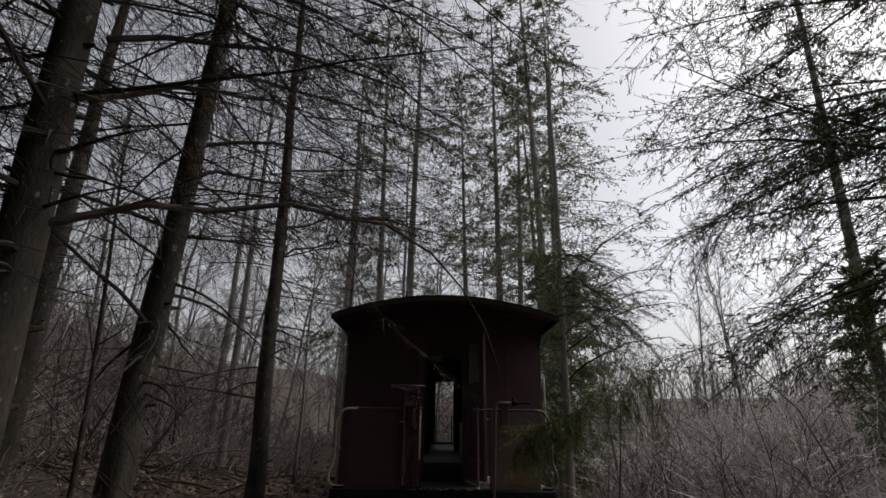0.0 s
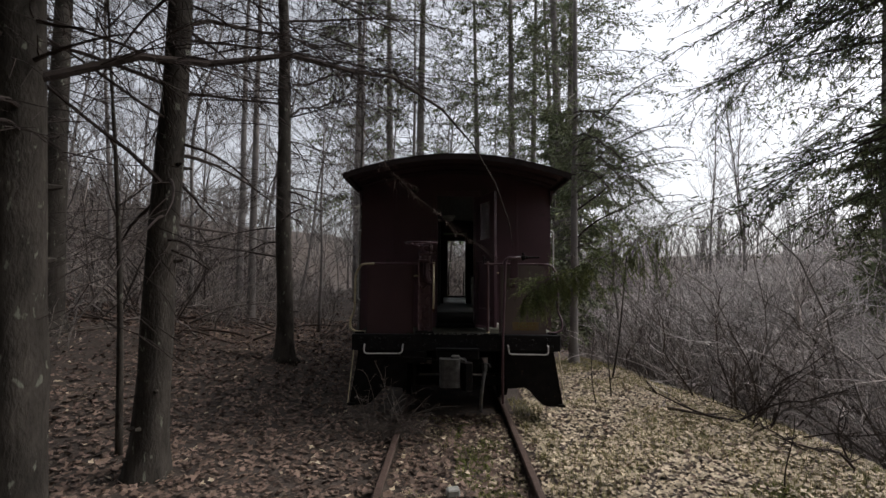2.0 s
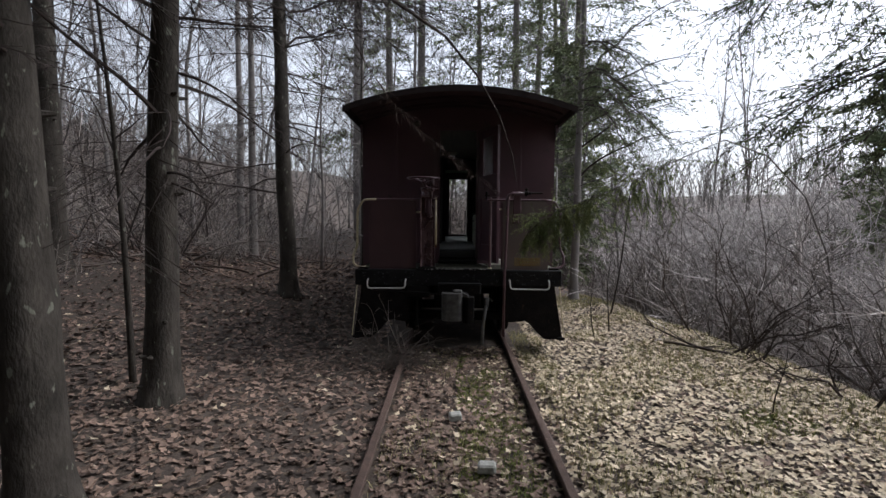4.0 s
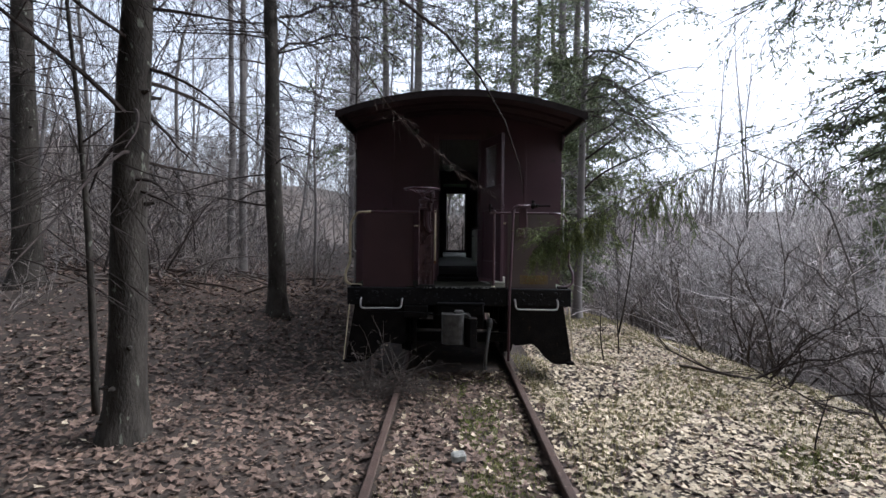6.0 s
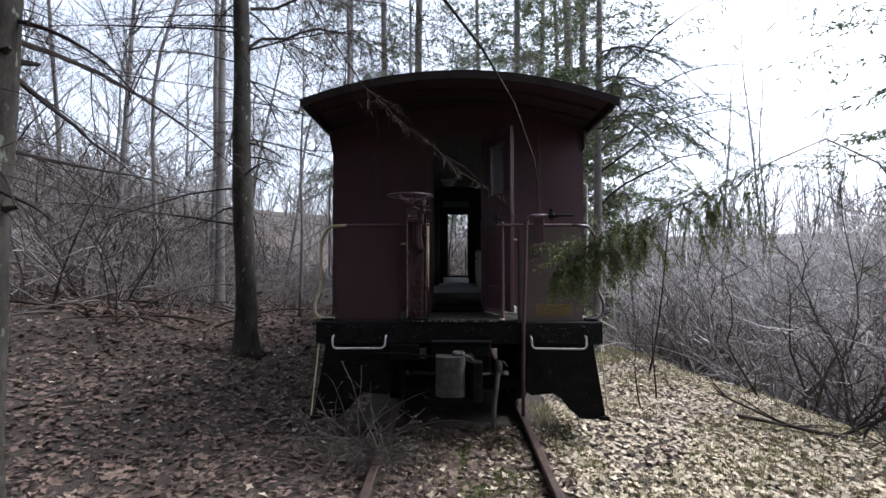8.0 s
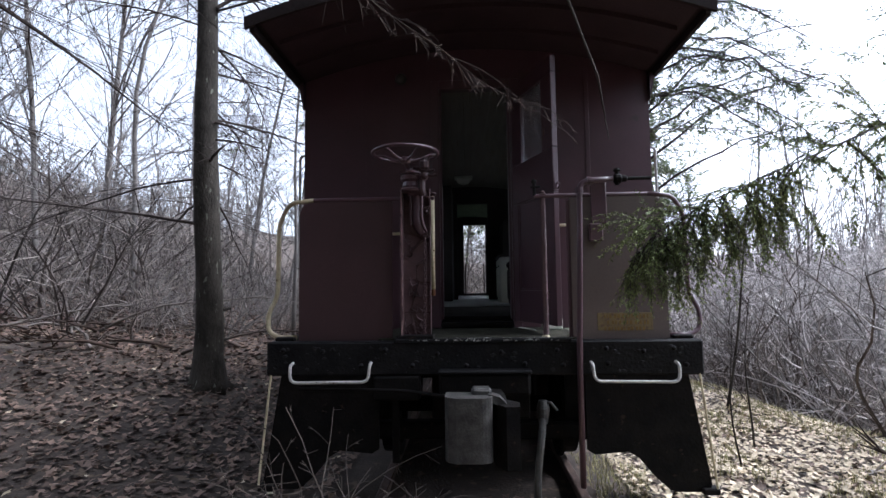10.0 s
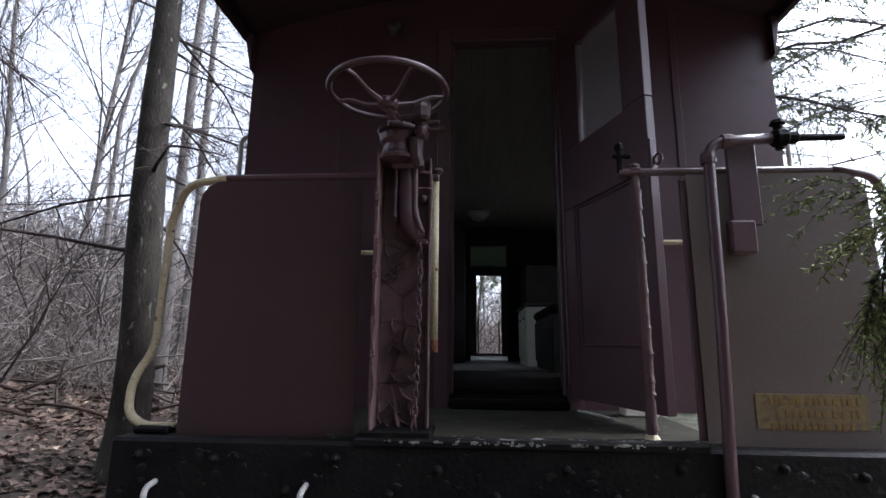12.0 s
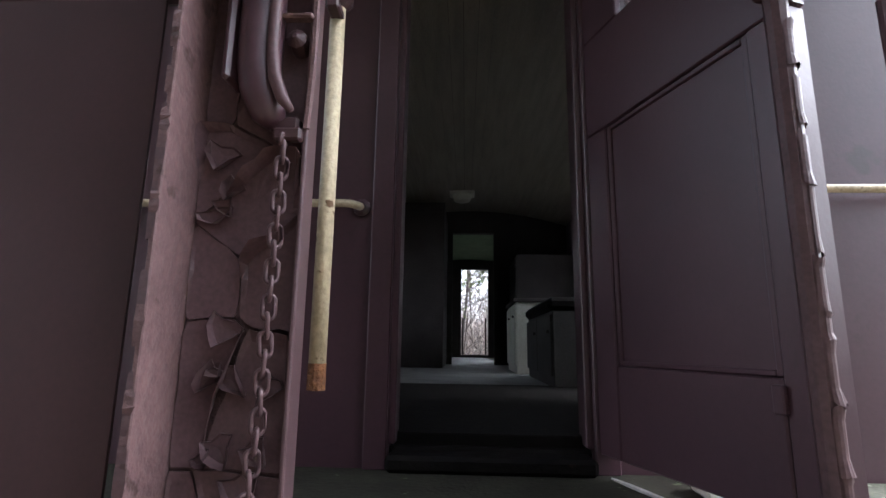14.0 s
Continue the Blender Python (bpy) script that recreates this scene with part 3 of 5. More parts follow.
part("whistle_valve", Shape().lathe((0.94, -0.045, 2.398), [(0.02, 0), (0.035, 0.015), (0.035, 0.05), (0.024, 0.06), (0.024, 0.09), (0.014, 0.1), (0.012, 0.26)], 10, "x").lathe((0.97, -0.045, 2.398), [(0.016, -0.045), (0.016, 0.05), (0.028, 0.055), (0.02, 0.07)], 8), SOOT, air, "small valve with a handle")
part("hanger_plate", Shape().box((0.79, -0.012, 2.07), (0.9, 0.002, 2.42), 0.004), MAROON, car, "flat hanger plate over the rail")
part("hanger_box", Shape().box((0.775, -0.02, 1.965), (0.87, 0.022, 2.09), 0.008), MAROON, car, "small box at the foot of the hanger")
part("panel_stay", Shape().box((0.625, 0.038, 1.28), (0.70, 0.05, 2.27), 0.004), MAROON, car)
# bars on the end wall and corner handrails
for sx in (-1, 1):
    part("wall_bar", pipe([(sx * a, Y1 - b, 2.13 if sx < 0 else 2.18) for a, b in ((0.43, 0.012), (0.455, 0.06), (1.36, 0.06), (1.38, 0.012))], 0.014), IVORY, car, "horizontal ivory grab bar", smooth=True)
    part("bar_flange", Shape().lathe((sx * 0.43, Y1 - 0.004, 2.13), [(0.03, 0), (0.03, -0.008), (0.018, -0.016)], 10, "y"), MAROON, car)
    part("corner_handrail", pipe([(sx * 1.552, Y1 + 0.03, 2.88), (sx * 1.60, Y1 + 0.03, 2.86), (sx * 1.60, Y1 + 0.03, 1.75), (sx * 1.552, Y1 + 0.03, 1.73)], 0.013), WHITE, car, "upright white corner handrail", smooth=True)
for x in (-1, 1):
    part("wall_seam", Shape().box((x - .02, Y1 - 0.006, 1.31), (x + .02, Y1 - 0.002, 3.6), 0.002), MAROON, car)
part("canopy_lamp", Shape().lathe((-0.66, Y1 - 0.001, 3.55), [(0.05, 0), (0.055, -0.02), (0.04, -0.05), (0.015, -0.06)], 14, "y"), STEEL, car, "small round lamp above the platform")


# ---- brake stand ----
def build_brake():
    first = set(bpy.data.objects)
    x0, x1, z0, z1 = -0.552, -0.345, 1.285, 2.36
    col = part("brake_column", Shape().box((x0 + .01, 0.135, z0), (x1 - .008, 0.15, z1), 0.003), UNDER, car, "upright channel with peeling paint")
    part("column_flange", Shape().box((x0, 0.03, z0), (x0 + 0.01, 0.15, z1), 0.002), PINK, col, "flange with faded pink flaking paint")
    part("column_flange", Shape().box((x1 - 0.008, 0.10, z0), (x1, 0.15, z1), 0.002), PEEL, col)
    part("column_foot", Shape().box((x0 - 0.03, 0.02, DECK_Z - .015), (x1 + 0.02, 0.2, DECK_Z + .012), 0.006), SOOT, col)
    # curled plates of paint on the web and the flange
    r = random.Random(11)
    def flake(pts, y, lift):
        """A thin plate whose rim curls towards the viewer."""
        s = Shape()
        cx, cz = sum(p[0] for p in pts) / len(pts), sum(p[1] for p in pts) / len(pts)
        n = len(pts)
        for sc, dy in ((0.0, 0.0), (0.84, 0.12), (1.0, 1.0)):
            for i, (x, z) in enumerate(pts):
                s.v.append((cx + (x - cx) * sc, y - dy * lift[i], cz + (z - cz) * sc))
        for i in range(n):
            j = (i + 1) % n
            s.f += [(i, n + i, n + j), (n + i, 2 * n + i, 2 * n + j, n + j)]
        b = len(s.v)
        s.v += [(x, y2 + 0.004, z) for x, y2, z in s.v[2 * n:3 * n]]
        s.f += [(2 * n + i, b + i, b + (i + 1) % n, 2 * n + (i + 1) % n) for i in range(n)]
        return s
    # cracked cells round scattered centres
    seeds = []
    while len(seeds) < 11:
        c = (r.uniform(x0 + .02, x1 - .02), r.uniform(z0 + .02, z1 - .03))
        if all(math.hypot(c[0] - q[0], (c[1] - q[1]) * .62) > .075 for q in seeds):
            seeds.append(c)
    for c in seeds:
        cell = [(x0 + .011, z0 + .01), (x1 - .009, z0 + .01), (x1 - .009, z1 - .005), (x0 + .011, z1 - .005)]
        for q in seeds:
            if q is c:
                continue
            mx, mz, nx, nz = (c[0] + q[0]) / 2, (c[1] + q[1]) / 2, q[0] - c[0], q[1] - c[1]
            out = []
            for p1, p2 in zip(cell, cell[1:] + cell[:1]):
                d1, d2 = (p1[0] - mx) * nx + (p1[1] - mz) * nz, (p2[0] - mx) * nx + (p2[1] - mz) * nz
                if d1 <= 0:
                    out.append(p1)
                if d1 * d2 < 0:
                    f = d1 / (d1 - d2)
                    out.append((p1[0] + (p2[0] - p1[0]) * f, p1[1] + (p2[1] - p1[1]) * f))
            cell = out
        for _ in range(1):
            cell = [(p1[0] * u + p2[0] * (1 - u), p1[1] * u + p2[1] * (1 - u)) for p1, p2 in zip(cell, cell[1:] + cell[:1]) for u in (.93, .07)]
        pts = []
        for p1, p2 in zip(cell, cell[1:] + cell[:1]):
            n = max(1, int(math.hypot(p2[0] - p1[0], p2[1] - p1[1]) / .022))
            for i in range(n):
                f = i / n
                j = .003 if i else .0012
                pts.append((min(max(p1[0] + (p2[0] - p1[0]) * f + r.uniform(-j, j), x0 + .011), x1 - .009), p1[1] + (p2[1] - p1[1]) * f + r.uniform(-j, j)))
        a0 = r.uniform(0, 6.28)
        bend = r.choice((.008, .016, .028, .042))
        lift = [.001 + bend * max(0, math.cos(math.atan2(p[1] - c[1], p[0] - c[0]) - a0)) ** 3 * r.uniform(.7, 1.2) for p in pts]
        pts = [(c[0] + (p[0] - c[0]) * .965, c[1] + (p[1] - c[1]) * .975) for p in pts]
        part("paint_flake", flake(pts, 0.132, lift), PEEL, col, fix=False)
    for i in range(22):
        # small curled chips along the cracks
        x, z = r.uniform(x0 + .02, x1 - .03), z0 + .03 + (z1 - z0 - .4) * r.random() ** 1.5
        w, h, a = r.uniform(.012, .034), r.uniform(.012, .036), r.uniform(-.8, .8)
        pts = [(x + u * w * math.cos(a) - v * h * math.sin(a), z + u * w * math.sin(a) + v * h * math.cos(a)) for u, v in ((-1, 1), (-.3, .8), (.4, 1), (1, .7), (.7, 0), (.15, -.9), (-.3, -.5), (-.8, .1))]
        pts = [(min(max(px, x0 + .011), x1 - .01), pz) for px, pz in pts]
        lift = [.004 if k < 4 else r.uniform(.008, .026) for k in range(8)]
        part("paint_flake", flake(pts, 0.131, lift), PEEL, col, fix=False)
    for i in range(16):
        z = r.uniform(z0 + .02, z1 - .2)
        h = r.uniform(0.03, 0.12)
        s = Shape()
        w, n = r.uniform(.004, .014), 6
        for j in range(n + 1):
            f = j / n
            o = w * math.sin(3.14 * f) ** .5 * r.uniform(.5, 1.2)
            s.v += [(x0 - .0015, .065, z + h * f), (x0 - .002, .027 - o * .25, z + h * f), (x0 + .006 + o, .026 - o * .5, z + h * f + r.uniform(-.004, .004))]
        for j in range(n):
            s.f += [(3 * j, 3 * j + 1, 3 * j + 4, 3 * j + 3), (3 * j + 1, 3 * j + 2, 3 * j + 5, 3 * j + 4)]
        part("flange_flake", s, r.choice((PINK, PEEL)), col, fix=False)
    # head casting, ratchet, pawl and wheel
    hx, hy = -0.475, 0.075
    head = part("brake_head", Shape().lathe((hx, hy, 2.34), [(0.06, 0), (0.068, 0.03), (0.06, 0.06), (0.075, 0.075), (0.08, 0.1), (0.07, 0.115), (0.03, 0.125), (0.022, 0.17)], 18), MAROON, car, "cast head of the hand brake", smooth=False)
    s = Shape()
    pr = []
    for i in range(36):
        a = 6.28318 * i / 36
        rr = 0.088 if i % 2 else 0.075
        pr.append((hx + rr * math.cos(a), hy + rr * math.sin(a)))
    part("ratchet", s.slab(pr, 0.02, "z", 2.458), MAROON, head)
    part("head_bracket", Shape().box((x0 + .045, 0.05, 2.305), (x1 - .03, 0.15, 2.35), 0.012), MAROON, head)
    part("pawl_lever", Shape().tube([(hx + .02, .03, 2.50), (hx + .06, .02, 2.49), (hx + .1, .02, 2.47), (hx + .17, .015, 2.475)], [.012, .016, .014, .01], 8).lathe((-0.375, 0.03, 2.42), [(0.022, 0), (0.03, 0.02), (0.03, 0.05), (0.018, 0.06), (0.016, 0.075), (0.03, 0.085), (0.034, 0.14), (0.03, 0.145)], 12), PANEL, head, "pawl with a stubby handle")
    part("pawl_knob", Shape().lathe((hx + .1, .0, 2.475), [(0.022, 0), (0.034, 0.012), (0.036, 0.05), (0.03, 0.066), (0.012, 0.07)], 8), PANEL, head, "chipped octagonal knob")
    part("pivot_nut", Shape().lathe((hx + .1, -0.005, 2.43), [(0.026, 0.05), (0.028, 0.0), (0.018, -0.012), (0.008, -0.02)], 6, "y"), PANEL, head)
    part("pivot_pin", Shape().tube([(hx + .12, .0, 2.435), (hx + .165, -.005, 2.43), (hx + .19, -.005, 2.437)], [.009, .01, .014], 8), PANEL, head)
    part("head_collar", Shape().lathe((hx, hy, 2.325), [(0.05, 0), (0.082, 0.008), (0.086, 0.02), (0.07, 0.03)], 18), MAROON, head)
    part("pawl_spring", Shape().tube([(hx - .02, -.005, 2.47), (hx + .03, -.015, 2.455), (hx + .075, -.01, 2.445)], [.008, .012, .01], 8), MAROON, head)
    s = Shape()
    s.tube([(hx + .075, .03, 2.41), (hx + .078, .03, 2.34), (hx + .09, .04, 2.30)], [.03, .026, .02], 10)
    part("pawl_bracket", s, PANEL, head)
    wc = Vector((-0.505, -0.03, 2.585))
    wheel = part("hand_wheel", Shape().ring(tuple(wc), 0.228, 0.012, "z", 44, 8), MAROON, car, "iron brake hand wheel with curved spokes", smooth=True)
    for i in range(5):
        a = 6.28318 * i / 5 + 0.3
        u, w = math.cos(a), math.sin(a)
        part("spoke", Shape().tube([(wc.x + u * .03, wc.y + w * .03, 2.535), (wc.x + u * .10, wc.y + w * .10, 2.55), (wc.x + u * .17, wc.y + w * .17, 2.585), (wc.x + u * .226, wc.y + w * .226, 2.592)], [.011, .009, .008, .009], 7), MAROON, wheel)
    part("hub", Shape().lathe((wc.x, wc.y, 2.515), [(0.03, 0), (0.042, 0.015), (0.04, 0.035), (0.025, 0.045)], 12), MAROON, wheel)
    part("stem", Shape().tube([(hx, hy, 2.45), ((hx + wc.x) / 2, (hy + wc.y) / 2, 2.49), (wc.x, wc.y, 2.53)], .017, 10), MAROON, wheel)
    # hanging hooked casting
    body = [(-0.437, 0.1, 2.36), (-0.437, 0.098, 2.25), (-0.437, 0.098, 2.14), (-0.43, 0.098, 2.09), (-0.415, 0.1, 2.05), (-0.4, 0.105, 2.03)]
    part("hook_casting", Shape().tube(body, [.037, .038, .038, .036, .03, .018], 14), MAROON, car, "rounded hooked casting hanging from the brake head", smooth=True)
    part("casting_rib", Shape().tube([(x + .033, y - .028, z + .012) for x, y, z in body], [.01, .011, .011, .012, .011, .006], 8), PEEL, car, "raised worn rib of the casting", smooth=True)
    part("hook_lug", Shape().box((-0.492, 0.07, 2.10), (-0.476, 0.13, 2.36), 0.006), MAROON, car)
    part("guide_strap", pipe([(-0.39, 0.1, 2.30), (-0.345, 0.1, 2.30), (-0.342, 0.1, 2.16), (-0.348, 0.1, 2.02)], 0.006, 6), PINK, car, "thin guide strap")
    part("guide_bar", Shape().box((-0.40, 0.085, 2.222), (-0.345, 0.105, 2.232), 0.003), PINK, car)
    part("roller", Shape().lathe((-0.376, 0.12, 2.19), [(0.004, -.03), (0.018, -.02), (0.02, 0.0), (0.02, 0.02)], 12, "y"), PANEL, car)
    part("chain_eye", Shape().box((-0.41, 0.1, 2.015), (-0.362, 0.13, 2.045), 0.005).box((-0.40, 0.085, 1.995), (-0.352, 0.105, 2.018), 0.004), PANEL, car)
    chain = part("brake_chain", Shape().ring((-0.381, 0.09, 1.995), 0.011, 0.0042, "x", 12, 6), PEEL, car, "short-linked iron chain")
    link = Shape()
    seg = []
    for i in range(14):
        a = 6.28318 * i / 14
        seg.append((0.0095 * math.cos(a), 0, 0.0095 * math.sin(a) + (0.0095 if math.sin(a) > 0 else -0.0095)))
    seg.append(seg[0])
    seg.append(seg[1])
    link.tube(seg, 0.0038, 6, False)
    lm = link.data("chain_link", PEEL, True, False)
    z = 1.975
    i = 0
    while z > 1.19:
        t = (1.975 - z) / 0.78
        ob = new("chain_link", lm)
        ob.parent = chain
        y = 0.09 - 0.05 * smoothstep(0.5, 0.95, t)
        ob.location = (-0.381 - 0.01 * t, y, z)
        ob.rotation_euler = (0.06 * math.sin(i * 1.7), 0.05 * math.sin(i), (0.5 if i % 2 else 2.07))
        z -= 0.0285
        i += 1
    # hanging rod
    rod = part("hanging_rod", Shape().tube([(-0.334, 0.2, 1.60), (-0.334, 0.2, 2.33)], 0.0155, 12), IVORY, car, "ivory rod with a rusty tip", smooth=True)
    part("rod_tip", Shape().tube([(-0.334, 0.2, 1.585), (-0.334, 0.2, 1.63)], 0.0163, 12), RUST, rod, "rusty tip")
    part("rod_cap", Shape().lathe((-0.334, 0.2, 2.32), [(0.016, 0), (0.03, 0.015), (0.03, 0.025), (0.012, 0.03)], 12), PANEL, rod)
    part("rod_bracket", Shape().box((-0.345, 0.15, 2.29), (-0.32, 0.2, 2.31), 0.004), PANEL, rod)
    for ob in bpy.data.objects:
        # the whole stand is set forward to the platform's edge
        if ob not in first and ob.parent == car:
            ob.location.y -= 0.07
            ob.location.z += 0.012


build_brake()


# ---- below the beam ----
def build_lower():
    for sx, name in ((-1, "left"), (1, "right")):
        for s0 in ((0.80, 1.33),):
            a, b = sx * (0.745 if sx > 0 else 0.76), sx * 1.31
            part("uncoupling_grab_iron", pipe([(a, -0.05, 1.14), (a, -0.11, 1.13), (a + sx * .01, -0.11, 1.02), (b, -0.11, 1.015), (b, -0.11, 1.13), (b, -0.05, 1.14)], 0.0105), WHITE, car, "white grab iron below the end beam", smooth=True)
        out = [(0.71, 1.05), (0.71, 0.55), (0.76, 0.52), (0.98, 0.54), (1.05, 0.50), (1.15, 0.38), (1.25, 0.29), (1.50, 0.28), (1.52, 0.33), (1.40, 1.05)]
        step = part("step_side", Shape().slab([(sx * x, z) for x, z in out], 0.02, "y", -0.03), SOOT, car, "black plate at the side of the steps")
        for i, (x0, z) in enumerate(((0.80, 1.0), (0.98, 0.74), (1.20, 0.46), (1.28, 0.29))):
            u0, u1 = sorted((sx * x0, sx * (x0 + 0.24)))
            part("step_tread", Shape().box((u0, -0.008, z - 0.02), (u1, 0.72, z), 0.004), SOOT, step)
        part("step_side", Shape().slab([(sx * x, z) for x, z in out], 0.02, "y", 0.72), SOOT, car)
        part("step_rod", Shape().tube([(sx * 1.47, -0.04, 1.06), (sx * 1.545, -0.05, 0.31)], 0.008, 6), IVORY, car, "thin rod from beam to step")
        part("step_toe", Shape().box((sx * 1.5 - .05, -0.06, 0.27), (sx * 1.5 + .06, 0.02, 0.31), 0.006), SOOT, car)
    part("center_sill", Shape().box((-0.35, 0.11, 0.72), (0.35, 11.9, 1.19), 0.01), SOOT, car)
    part("bolster", Shape().box((-1.2, 1.9, 0.75), (1.2, 2.3, 1.15), 0.02), SOOT, car)
    part("cross_bearer", Shape().box((-1.4, 0.6, 0.95), (1.4, 0.85, 1.18), 0.02), SOOT, car)
    part("under_floor", Shape().box((-1.5, 0.9, 1.1), (1.5, 11.4, 1.36), 0.01), SOOT, car)
    part("striker", Shape().box((-0.285, -0.14, 0.93), (0.33, -0.05, 1.08), 0.02), SOOT, car, "cast striker plate over the coupler")
    part("striker_lip", Shape().box((-0.29, -0.16, 1.075), (0.335, -0.05, 1.10), 0.008), BLACK, car)
    cp = part("coupler", Shape().box((-0.06, -0.40, 0.70), (0.15, 0.1, 0.98), 0.03), SOOT, car, "heavy knuckle coupler")
    part("knuckle", Shape().slab([(-0.225, -0.38), (-0.23, -0.5), (-0.21, -0.55), (-0.16, -0.575), (-0.02, -0.575)] + [(-0.02 + .075 * math.cos(a), -0.5 + .075 * math.sin(a)) for a in (-1.4, -1.1, -0.8, -0.5, -0.2, 0.1, 0.4)] + [(0.03, -0.4)], 0.37, "z", 0.64), STEEL, cp, "worn dark knuckle with a rounded edge")
    part("coupler_jaw", Shape().slab([(0.06, -0.38), (0.07, -0.48), (0.13, -0.57), (0.21, -0.56), (0.22, -0.44), (0.14, -0.36)], 0.36, "z", 0.60), SOOT, cp)
    part("coupler_guard", Shape().slab([(0.03, 1.02), (0.10, 1.0), (0.17, 0.93), (0.19, 0.86), (0.19, 0.66), (0.165, 0.66), (0.165, 0.86), (0.13, 0.93), (0.03, 0.98)], 0.10, "y", -0.50), STEEL, cp, "worn curved guard arm")
    part("knuckle_pin", Shape().box((-0.07, -0.47, 0.975), (0.05, -0.36, 1.045), 0.015), STEEL, cp)
    part("lock_lifter", pipe([(-0.19, -0.43, 0.985), (-0.13, -0.44, 0.965), (-0.07, -0.44, 0.99)], 0.016), STEEL, cp, "bent lifting rod")
    part("uncoupling_lever", pipe([(-1.25, -0.09, 0.97), (-0.55, -0.10, 0.96), (-0.2, -0.16, 0.93), (-0.1, -0.4, 0.93)], 0.013), SOOT, car)
    part("angle_cock", Shape().lathe((0.41, -0.08, 0.82), [(0.03, -.08), (0.04, -.03), (0.045, 0.02), (0.03, 0.07)], 12).tube([(0.41, -0.08, 0.87), (0.46, -0.10, 0.88), (0.5, -0.1, 0.83)], 0.01, 6), STEEL, car, "angle cock of the air line")
    part("air_hose", pipe([(0.41, -0.08, 0.80), (0.385, -0.16, 0.66), (0.355, -0.17, 0.45), (0.35, -0.15, 0.22)], 0.024), STEEL, car, "hanging grey air hose")
    part("brake_lever", Shape().box((-0.62, -0.02, 0.45), (-0.57, 0.01, 1.05), 0.006), SOOT, car)
    part("brake_block", Shape().box((-0.75, -0.06, 0.88), (-0.42, 0.04, 1.05), 0.015), SOOT, car)
    wheel = Shape().lathe((0, 0, 0), [(0.06, -0.09), (0.14, -0.08), (0.16, -0.02), (0.34, 0.0), (0.38, -0.05), (0.42, -0.05), (0.425, 0.06), (0.455, 0.065), (0.455, 0.09), (0.36, 0.09), (0.34, 0.04), (0.1, 0.03)], 32, "x")
    for y in (1.25, 2.95, 8.6, 10.3):
        ax = part("axle", Shape().tube([(-1.0, y, 0.57), (1.0, y, 0.57)], 0.075, 12), SOOT, car)
        for sx in (-1, 1):
            w = Shape()
            w.v = [(sx * (0.80 - v[0]), v[1] + y, v[2] + 0.57) for v in wheel.v]
            w.f = list(wheel.f)
            part("wheel", w, SOOT, ax, "steel flanged wheel")
    for y in (2.1, 9.45):
        for sx in (-1, 1):
            part("truck_frame", Shape().slab([(y - 1.15, 0.5), (y - 1.15, 0.72), (y - .5, 0.85), (y + .5, 0.85), (y + 1.15, 0.72), (y + 1.15, 0.5), (y + .6, 0.42), (y + .3, 0.3), (y - .3, 0.3), (y - .6, 0.42)], 0.12, "x", sx * 1.0 - 0.06), SOOT, car)
    part("brake_beam", Shape().box((-0.9, 0.62, 0.42), (0.9, 0.75, 0.56), 0.02), SOOT, car)
    part("underframe_tank", Shape().lathe((0.6, 4.5, 0.85), [(0.02, 0), (0.22, 0.04), (0.24, 0.1), (0.24, 1.3), (0.2, 1.38), (0.02, 1.4)], 20, "y"), SOOT, car)


build_lower()


# ---- inside the car ----
def cabinet(name, lo, hi, mat, label, doors=2, top=None):
    e = thing(name, ((lo[0] + hi[0]) / 2, (lo[1] + hi[1]) / 2, lo[2]), label, "cabinet")
    part("body", Shape().box(lo, hi, 0.006), mat, e)
    w = (hi[1] - lo[1]) / doors
    for i in range(doors):
        d = part("door", Shape().box((lo[0] - 0.018, lo[1] + w * i + 0.01, lo[2] + 0.08), (lo[0] - 0.001, lo[1] + w * (i + 1) - 0.01, hi[2] - 0.03), 0.004), mat, e)
        part("knob", Shape().lathe((lo[0] - 0.02, lo[1] + w * i + 0.06, hi[2] - 0.15), [(0.01, 0), (0.016, -0.012), (0.01, -0.02)], 10, "x"), STEEL, d)
    if top:
        part("top", Shape().box((lo[0] - 0.03, lo[1] - 0.02, hi[2] + 0.001), (hi[0], hi[1] + 0.02, hi[2] + 0.04), 0.006), top, e)
    return e


GREYP = material("grey_cabinet_paint", (0.075, 0.072, 0.065), (0.055, 0.052, 0.048), 4, 0.6, 0, 0.15, 60)
cabinet("bench_locker", (0.55, 2.9, FLOOR_Z), (1.48, 4.3, 1.93), GREYP, "grey wooden bench locker along the car wall", 2)
# thin black sheet added to make the near floor almost black
single("dark_floor_sheet", Shape().box((-1.3, Y1 + .055, 1.353), (0.9, 3.0, FLOOR_Z + .012), 0.004), SOOT, "black sheet added to darken the floor inside the door", "mat")
e = thing("bench_cushion", (0.9, 3.0, 1.93), "dark padded bench cushion and backrest", "cushion")
part("seat", Shape().box((0.52, 2.9, 1.93), (1.3, 4.3, 2.03), 0.03), SOOT, e)
part("backrest", Shape().box((1.3, 2.9, 1.93), (1.47, 4.3, 2.28), 0.03), SOOT, e)
cabinet("white_cupboard", (0.46, 4.6, FLOOR_Z), (1.48, 5.6, 2.13), CREAM, "pale cream cupboard against the car wall", 2, INNER)
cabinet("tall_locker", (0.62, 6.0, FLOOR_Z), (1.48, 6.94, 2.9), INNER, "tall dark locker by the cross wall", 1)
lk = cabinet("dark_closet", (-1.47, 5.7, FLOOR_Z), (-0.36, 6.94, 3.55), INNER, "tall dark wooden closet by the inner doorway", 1)
